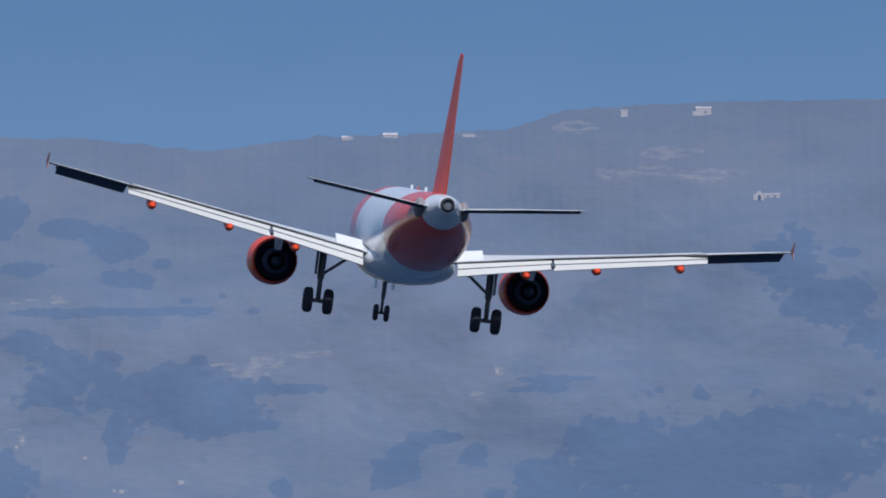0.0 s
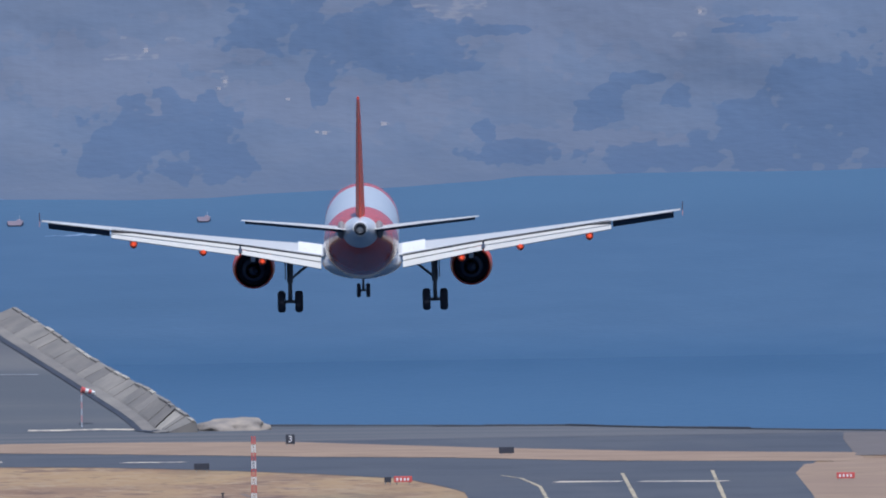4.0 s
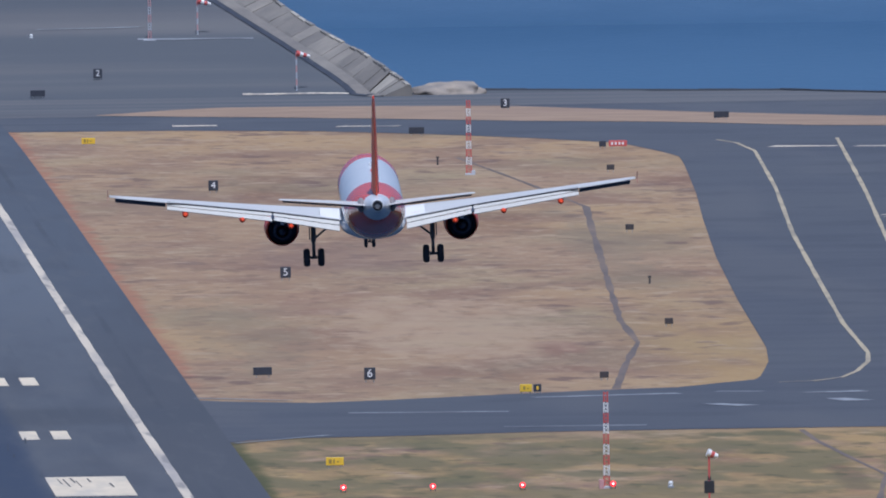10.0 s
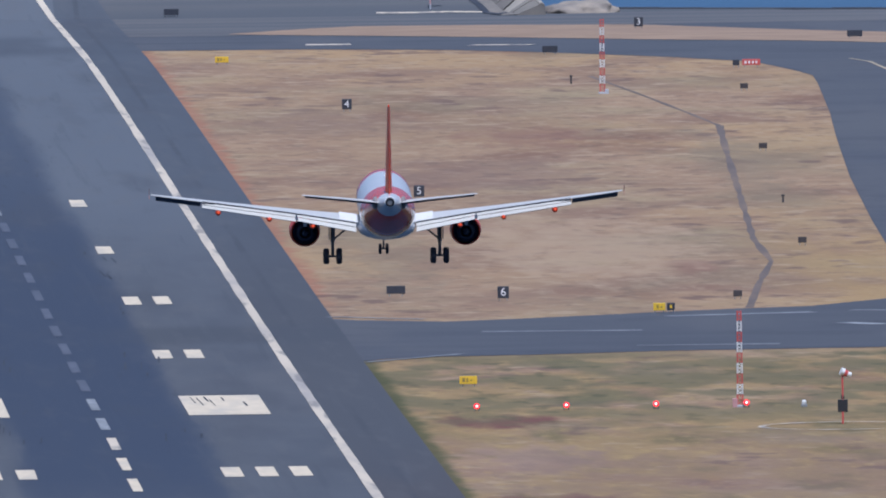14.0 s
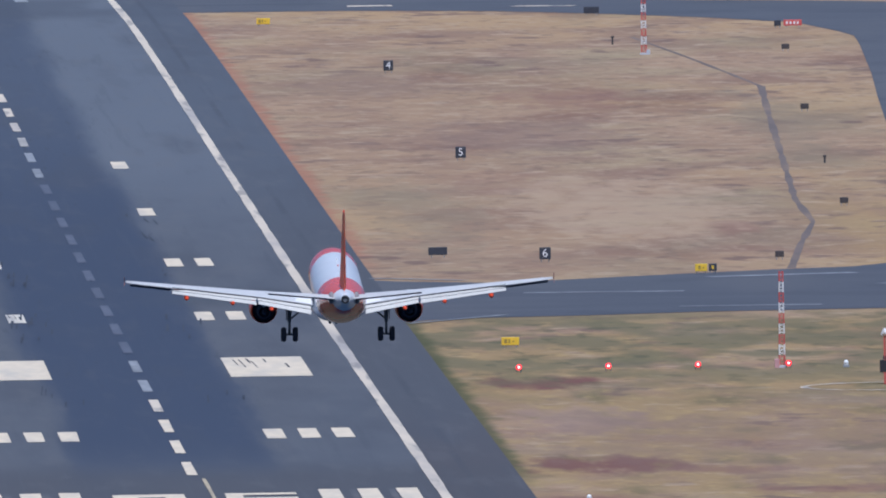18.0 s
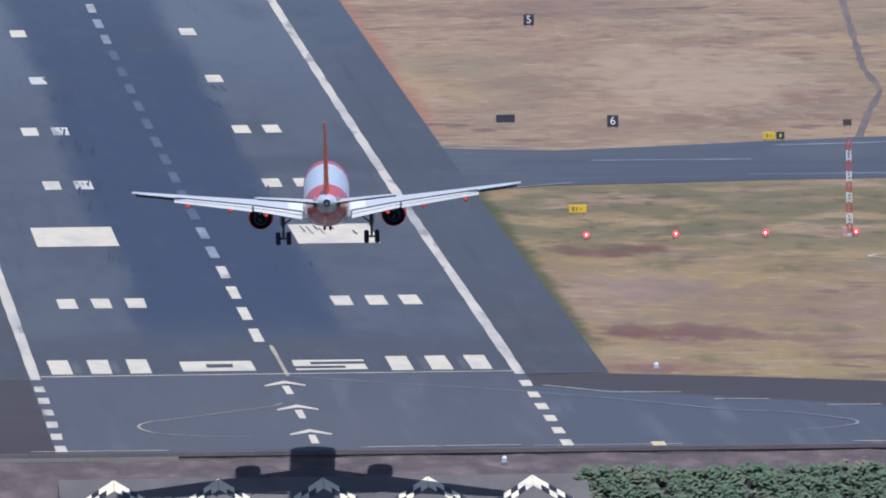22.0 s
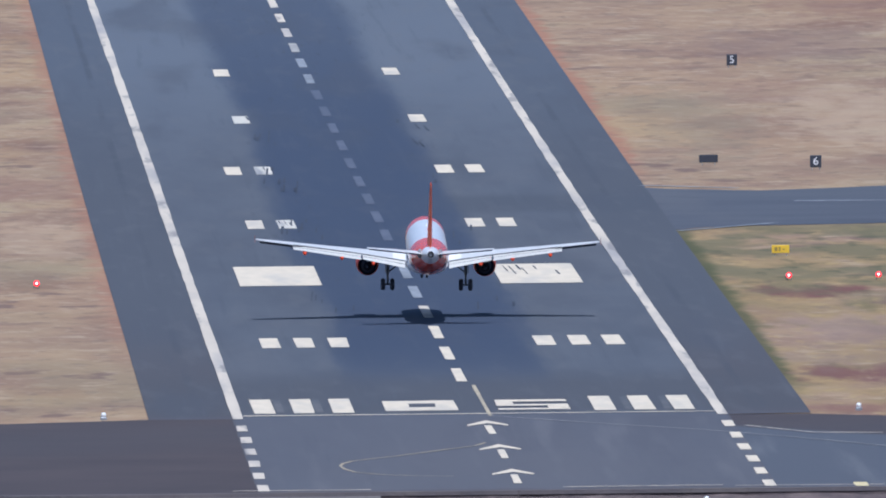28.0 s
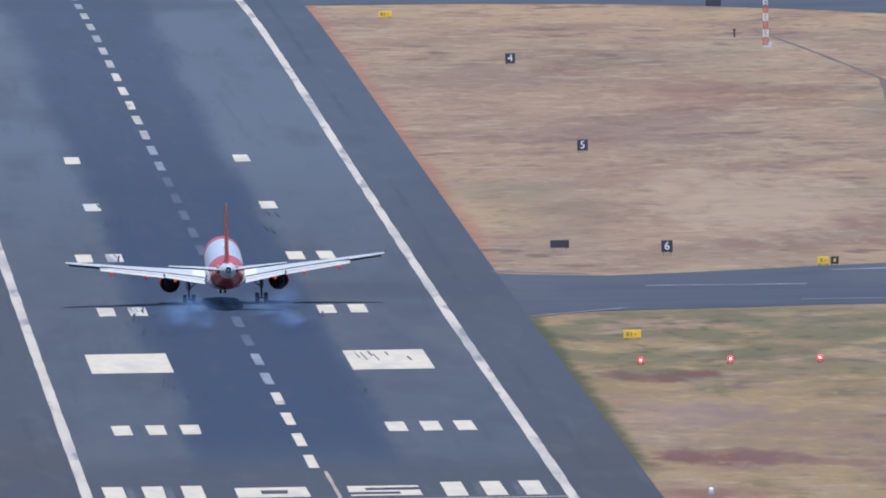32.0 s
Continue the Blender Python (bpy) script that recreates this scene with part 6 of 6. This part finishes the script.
        # dark plate added to fill the open gap between the flaps
        bm = bmesh.new()
        loft(bm, [[(sx * x, wing_te(x) + 0.3, wing_tz(x) + 0.02), (sx * x, wing_te(x) - 0.55, wing_tz(x) - 0.36), (sx * x, wing_te(x) - 0.45, wing_tz(x) - 0.46), (sx * x, wing_te(x) + 0.5, wing_tz(x) - 0.35)] for x in (6.30, 6.50)])
        bmesh.ops.recalc_face_normals(bm, faces=bm.faces)
        part("flap_gap_plate", bm, M["navy_shade"], root, "dark plate added across the gap between inner and outer flap")
        # white panel at the wing root
        bm = bmesh.new()
        xa, xb = 2.1, 3.35
        loft(bm, [[(sx * x, y, wing_z(x) + h) for y, h in ((0.8, 0.33), (-1.2, -0.20), (-1.2, -0.28), (0.8, 0.23))] for x in (xa, xb)])
        bmesh.ops.recalc_face_normals(bm, faces=bm.faces)
        rp = part("root_panel", bm, M["root_white"], root, "bright white panel at the wing root")
        for i in range(3):
            bm = bmesh.new()
            x = xa + 0.38 + 0.26 * i
            box(bm, sx * x - 0.03, sx * x + 0.03, -0.35, -0.28, wing_z(x) - 0.005, wing_z(x) + 0.035)
            part("marking", bm, M["paint_red"], rp)
        # spoilers: thin panels on the upper surface
        for i in range(5):
            xa, xb = 4.0 + 1.8 * i, 5.7 + 1.8 * i
            bm = bmesh.new()
            loft(bm, [[(sx * x, y, wing_tz(x) + h) for y, h in ((wing_te(x) + 1.0, 0.10), (wing_te(x) + 0.05, 0.06), (wing_te(x) + 0.05, 0.04), (wing_te(x) + 1.0, 0.0))] for x in (xa, xb)])
            bmesh.ops.recalc_face_normals(bm, faces=bm.faces)
            part("spoiler", bm, M["wing_skin"], root)
        # aileron wedge coloured dark for its shaded underside
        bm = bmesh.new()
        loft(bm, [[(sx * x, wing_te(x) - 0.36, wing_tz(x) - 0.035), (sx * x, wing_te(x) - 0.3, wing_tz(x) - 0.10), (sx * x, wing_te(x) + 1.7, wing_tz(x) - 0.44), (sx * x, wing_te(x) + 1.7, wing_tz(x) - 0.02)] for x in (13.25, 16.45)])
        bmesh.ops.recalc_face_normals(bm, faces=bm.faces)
        part("aileron", bm, M["navy_shade"], root, "aileron with shade painted dark on its underside")
        # tip fence
        bm = bmesh.new()
        zt = wing_z(16.9)
        loft(bm, [[(sx * xx, y, z) for y, z in ((-2.8, zt - 0.05), (-3.9, zt + 0.36), (-4.4, zt + 0.40), (-4.1, zt - 0.05), (-4.3, zt - 0.34), (-3.9, zt - 0.30))] for xx in (16.9, 16.93)])
        bmesh.ops.recalc_face_normals(bm, faces=bm.faces)
        part("wingtip_fence", bm, M["fence"], root)
        # flap track fairings
        for x in (5.25, 8.35, 12.0):
            bm = bmesh.new()
            deep = 0.86 if x < 6 else 0.74
            spin(bm, [(0, 0.0), (0.5, 0.12), (1.4, 0.19), (2.6, 0.21), (3.15, 0.15), (3.4, 0.03)], (sx * x, wing_te(x) + 2.4, wing_z(x) - deep + 0.22), (0, -1, -0.066), 14)
            part("track_fairing", bm, M["air_orange"], root, "orange flap track fairing", smooth=True)
        # engine
        ex, ez = 5.75 * sx, 2.10
        bm = bmesh.new()
        spin(bm, [(0.0, 0.83), (-0.12, 0.94), (-0.3, 1.01), (-1.2, 1.11), (-2.4, 1.12), (-3.5, 1.04), (-4.0, 0.96), (-4.0, 0.945)], (ex, 6.9, ez), (0, 1, 0.0), 40)
        bm.faces.ensure_lookup_table()
        bmesh.ops.delete(bm, geom=[bm.faces[-1]], context='FACES_ONLY')
        nac = part("engine", bm, M["air_orange"], root, "orange engine nacelle", smooth=True)
        bm = bmesh.new()
        spin(bm, [(-4.0, 0.94), (-3.9, 0.91), (-3.4, 0.91), (-2.9, 0.91)], (ex, 6.9, ez), (0, 1, 0.0), 40)
        bm.faces.ensure_lookup_table()
        bmesh.ops.delete(bm, geom=[f for f in bm.faces if len(f.verts) > 4], context='FACES_ONLY')
        part("duct_lining", bm, M["dark_metal"], nac, smooth=True)
        bm = bmesh.new()
        spin(bm, [(0.0, 0.87), (0.02, 0.2), (0.3, 0.2)], (ex, 3.5, ez), (0, 1, 0.0), 32)
        part("fan_duct", bm, M["duct"], nac)
        bm = bmesh.new()
        spin(bm, [(0.0, 0.66), (0.8, 0.60), (1.5, 0.46), (1.52, 0.40), (0.9, 0.36)], (ex, 3.6, ez), (0, -1, 0.0), 32)
        part("core_cowl", bm, M["dark_metal"], nac, smooth=True)
        bm = bmesh.new()
        spin(bm, [(0.0, 0.30), (0.5, 0.26), (1.0, 0.12), (1.25, 0.0)], (ex, 2.7, ez), (0, -1, 0.0), 24)
        part("exhaust_plug", bm, M["dark_metal"], nac, smooth=True)
        bm = bmesh.new()
        loft(bm, [[(ex - w, y, zz) for w, y, zz in ((0.16, 5.6, z), (-0.16, 5.6, z), (-0.11, yb, z), (0.11, yb, z))] for z, yb in ((2.60, 1.5), (wing_z(5.75) - 0.32, 0.1))])
        bmesh.ops.recalc_face_normals(bm, faces=bm.faces)
        part("pylon", bm, M["air_white"], nac, "white engine pylon")
        # tailplane
        bm = bmesh.new()
        loft(bm, [foil(sx * x, le, te, z - (le - te) * 0.035, 0.060, -2.0, 8) for x, le, te, z in ((0.35, -14.5, -18.0, 5.42), (0.8, -14.8, -18.15, 5.46), (3.5, -16.4, -18.65, 5.80), (6.05, -17.75, -19.1, 6.08), (6.22, -18.1, -19.15, 6.10))][::sx])
        bmesh.ops.recalc_face_normals(bm, faces=bm.faces)
        tp = part("tailplane", bm, M["wing_skin"], root, "pale grey tailplane", smooth=True)
        bm = bmesh.new()
        bmesh.ops.create_uvsphere(bm, u_segments=20, v_segments=12, radius=1)
        bmesh.ops.scale(bm, vec=(0.26, 1.25, 0.46), verts=bm.verts)
        bmesh.ops.translate(bm, vec=(sx * 0.98, -16.5, 5.36), verts=bm.verts)
        part("root_plate", bm, M["plate_grey"], tp, "grey sealing plate at the tailplane root", smooth=True)
        # elevator coloured dark, as its shaded rear looks
        bm = bmesh.new()
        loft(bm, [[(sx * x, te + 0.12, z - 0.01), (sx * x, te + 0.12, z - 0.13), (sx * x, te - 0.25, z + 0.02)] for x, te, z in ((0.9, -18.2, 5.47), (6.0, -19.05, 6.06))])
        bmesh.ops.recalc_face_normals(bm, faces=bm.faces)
        part("elevator", bm, M["navy_shade"], tp)
        # main gear
        gx = 3.82 * sx
        bm = bmesh.new()
        rod(bm, (gx - 0.02 * sx, 0.15, 3.1), (gx, 0.1, 1.55), 0.17, 0.16, 14)
        rod(bm, (gx, 0.1, 1.6), (gx, 0.05, 0.55), 0.11, 0.11, 14)
        gear = part("main_gear_leg", bm, M["gear_metal"], root)
        bm = bmesh.new()
        rod(bm, (gx - 0.05 * sx, 0.12, 1.75), (gx - 1.55 * sx, 0.2, 2.95), 0.07, 0.07, 8)
        rod(bm, (gx, 0.3, 1.5), (gx, 1.3, 2.9), 0.06, 0.06, 8)
        part("side_brace", bm, M["gear_metal"], gear)
        bm = bmesh.new()
        rod(bm, (gx, -0.12, 1.45), (gx, -0.42, 1.05), 0.05, 0.05, 6)
        rod(bm, (gx, -0.42, 1.05), (gx, -0.1, 0.62), 0.05, 0.05, 6)
        part("torque_link", bm, M["gear_metal"], gear)
        bm = bmesh.new()
        rod(bm, (gx - 0.62, 0.05, 0.56), (gx + 0.62, 0.05, 0.56), 0.09, 0.09, 10)
        part("axle", bm, M["gear_metal"], gear)
        part("gear_door", bevelled(gx + sx * 0.24 - 0.03, gx + sx * 0.24 + 0.03, -0.35, 0.6, 1.75, 3.0, 0.02), M["gear_metal"], gear)
        for wx in (-0.46, 0.46):
            bm = bmesh.new()
            spin(bm, [(-0.21, 0.30), (-0.21, 0.44), (-0.17, 0.53), (-0.08, 0.575), (0.08, 0.575), (0.17, 0.53), (0.21, 0.44), (0.21, 0.30)], (gx + wx, 0.05, 0.56), (1, 0, 0), 32)
            part("tyre", bm, M["tyre"], gear, smooth=True)
            bm = bmesh.new()
            spin(bm, [(-0.16, 0.0), (-0.17, 0.29), (0.17, 0.29), (0.16, 0.0)], (gx + wx, 0.05, 0.56), (1, 0, 0), 20)
            part("rim", bm, M["gear_metal"], gear)
    # nose gear
    bm = bmesh.new()
    rod(bm, (0, 12.2, 2.2), (0, 12.6, 0.9), 0.11, 0.10, 12)
    rod(bm, (0, 12.6, 1.0), (0, 12.65, 0.26), 0.07, 0.07, 12)
    ng = part("nose_gear_leg", bm, M["gear_metal"], root)
    bm = bmesh.new()
    rod(bm, (-0.32, 12.65, 0.26), (0.32, 12.65, 0.26), 0.06, 0.06, 8)
    part("axle", bm, M["gear_metal"], ng)
    bm = bmesh.new()
    rod(bm, (0, 12.5, 1.3), (0, 11.4, 2.2), 0.06, 0.06, 8)
    part("drag_brace", bm, M["gear_metal"], ng)
    for wx in (-0.25, 0.25):
        bm = bmesh.new()
        spin(bm, [(-0.11, 0.2), (-0.11, 0.30), (-0.06, 0.375), (0.06, 0.375), (0.11, 0.30), (0.11, 0.2)], (wx, 12.65, 0.26), (1, 0, 0), 24)
        part("tyre", bm, M["tyre"], ng, smooth=True)
        part("nose_door", bevelled(wx * 1.6 - 0.02, wx * 1.6 + 0.02, 12.0, 13.4, 1.35, 2.05, 0.015), M["air_white"], ng)
    return root


def fly(root):
    walk(root, [(t, pose(x, y, z, 0, 0, -h) @ pose(0, 0, 0, p, 0, 0) @ pose(0, 0, 0, 0, b, 0)) for t, x, y, z, h, p, b in FLIGHT])


def build_smoke():
    """Tyre smoke: thin curved veils that rise from the runway behind the main wheels, fading towards their rims."""
    m = bpy.data.materials.new("tyre_smoke")
    m.use_nodes = True
    n, l = m.node_tree.nodes, m.node_tree.links
    b = n["Principled BSDF"]
    b.inputs["Base Color"].default_value, b.inputs["Roughness"].default_value = (0.27, 0.42, 0.70, 1), 1.0
    b.inputs["Specular IOR Level"].default_value = 0.0
    mix, tr, nz, mr, co, fade = n.new("ShaderNodeMixShader"), n.new("ShaderNodeBsdfTransparent"), n.new("ShaderNodeTexNoise"), n.new("ShaderNodeMapRange"), n.new("ShaderNodeTexCoord"), n.new("ShaderNodeAttribute")
    fade.attribute_name = "fade"
    nz.inputs["Scale"].default_value, nz.inputs["Detail"].default_value = 0.5, 2.5
    l.new(co.outputs["Object"], nz.inputs["Vector"])
    mr.inputs[1].default_value, mr.inputs[2].default_value, mr.inputs[3].default_value, mr.inputs[4].default_value = 0.28, 0.76, 0.05, 0.26
    l.new(nz.outputs[0], mr.inputs[0])
    l.new(calc(n, l, 'MULTIPLY', mr.outputs[0], fade.outputs["Fac"]), mix.inputs[0])
    l.new(tr.outputs[0], mix.inputs[1])
    l.new(b.outputs[0], mix.inputs[2])
    l.new(mix.outputs[0], n["Material Output"].inputs["Surface"])
    rnd = random.Random(14)
    puffs = []
    for i in range(14):
        bm = bmesh.new()
        wide, tall = rnd.uniform(1.8, 4.0), rnd.uniform(1.1, 2.0)
        rings, spokes = 7, 20
        vs, fades = [[bm.verts.new((0, -0.6, tall * 0.2))]], [1.0]
        for r in range(1, rings + 1):
            f = r / rings
            ring = []
            for k in range(spokes):
                a = 2 * math.pi * k / spokes
                d = f * (1 + 0.3 * noise.noise((math.cos(a) * 1.2, math.sin(a) * 1.2, i * 3.1)))
                ring.append(bm.verts.new((wide * d * math.cos(a), -0.6 + 2.2 * f * f, tall * 0.2 + tall * d * math.sin(a))))
                fades.append((1 - f) ** 1.2)
            vs.append(ring)
        for k in range(spokes):
            bm.faces.new((vs[0][0], vs[1][k], vs[1][(k + 1) % spokes]))
            for r in range(1, rings):
                bm.faces.new((vs[r][k], vs[r + 1][k], vs[r + 1][(k + 1) % spokes], vs[r][(k + 1) % spokes]))
        side = -1 if i % 2 == 0 else 1
        tb = 30.55 + 0.095 * i
        ob = part("smoke_puff", bm, m, smooth=True)
        ob.data.attributes.new("fade", 'FLOAT', 'POINT').data.foreach_set("value", fades)
        tagged(ob, "thin bluish puff of tyre smoke over the runway", "smoke", group="tyre smoke")
        puffs.append((ob, tb, side * 3.6 + rnd.uniform(-2.6, 2.0) - (1.5 if side < 0 else -0.2), rnd.uniform(0.5, 1.3), rnd.uniform(-12, 3)))
    return puffs


def drift(puffs):
    for ob, tb, x, z, back in puffs:
        y = float(np.interp(tb, [r[0] for r in FLIGHT], [r[2] for r in FLIGHT])) + back
        g = gz(y)
        walk(ob, [(0.0, pose(x * 0.9, y, g - 2.6)), (tb - 0.1, pose(x * 0.9, y, g - 2.6)), (tb + 0.15, pose(x, y - 1, g + z)), (max(tb + 0.3, 32.0), pose(x + 0.3, y - 4, g + z + 0.25, 0, 0, 8))])


build_ground()
runway, taxiway = build_pavements()
build_far()
build_sea_edge()
build_end_wall()
airliner = build_airliner()
smoke = build_smoke()
build_signs()
build_masts()
build_bushes()
build_markings(runway, taxiway)


def motions():
    fly(airliner)
    drift(smoke)


motions()
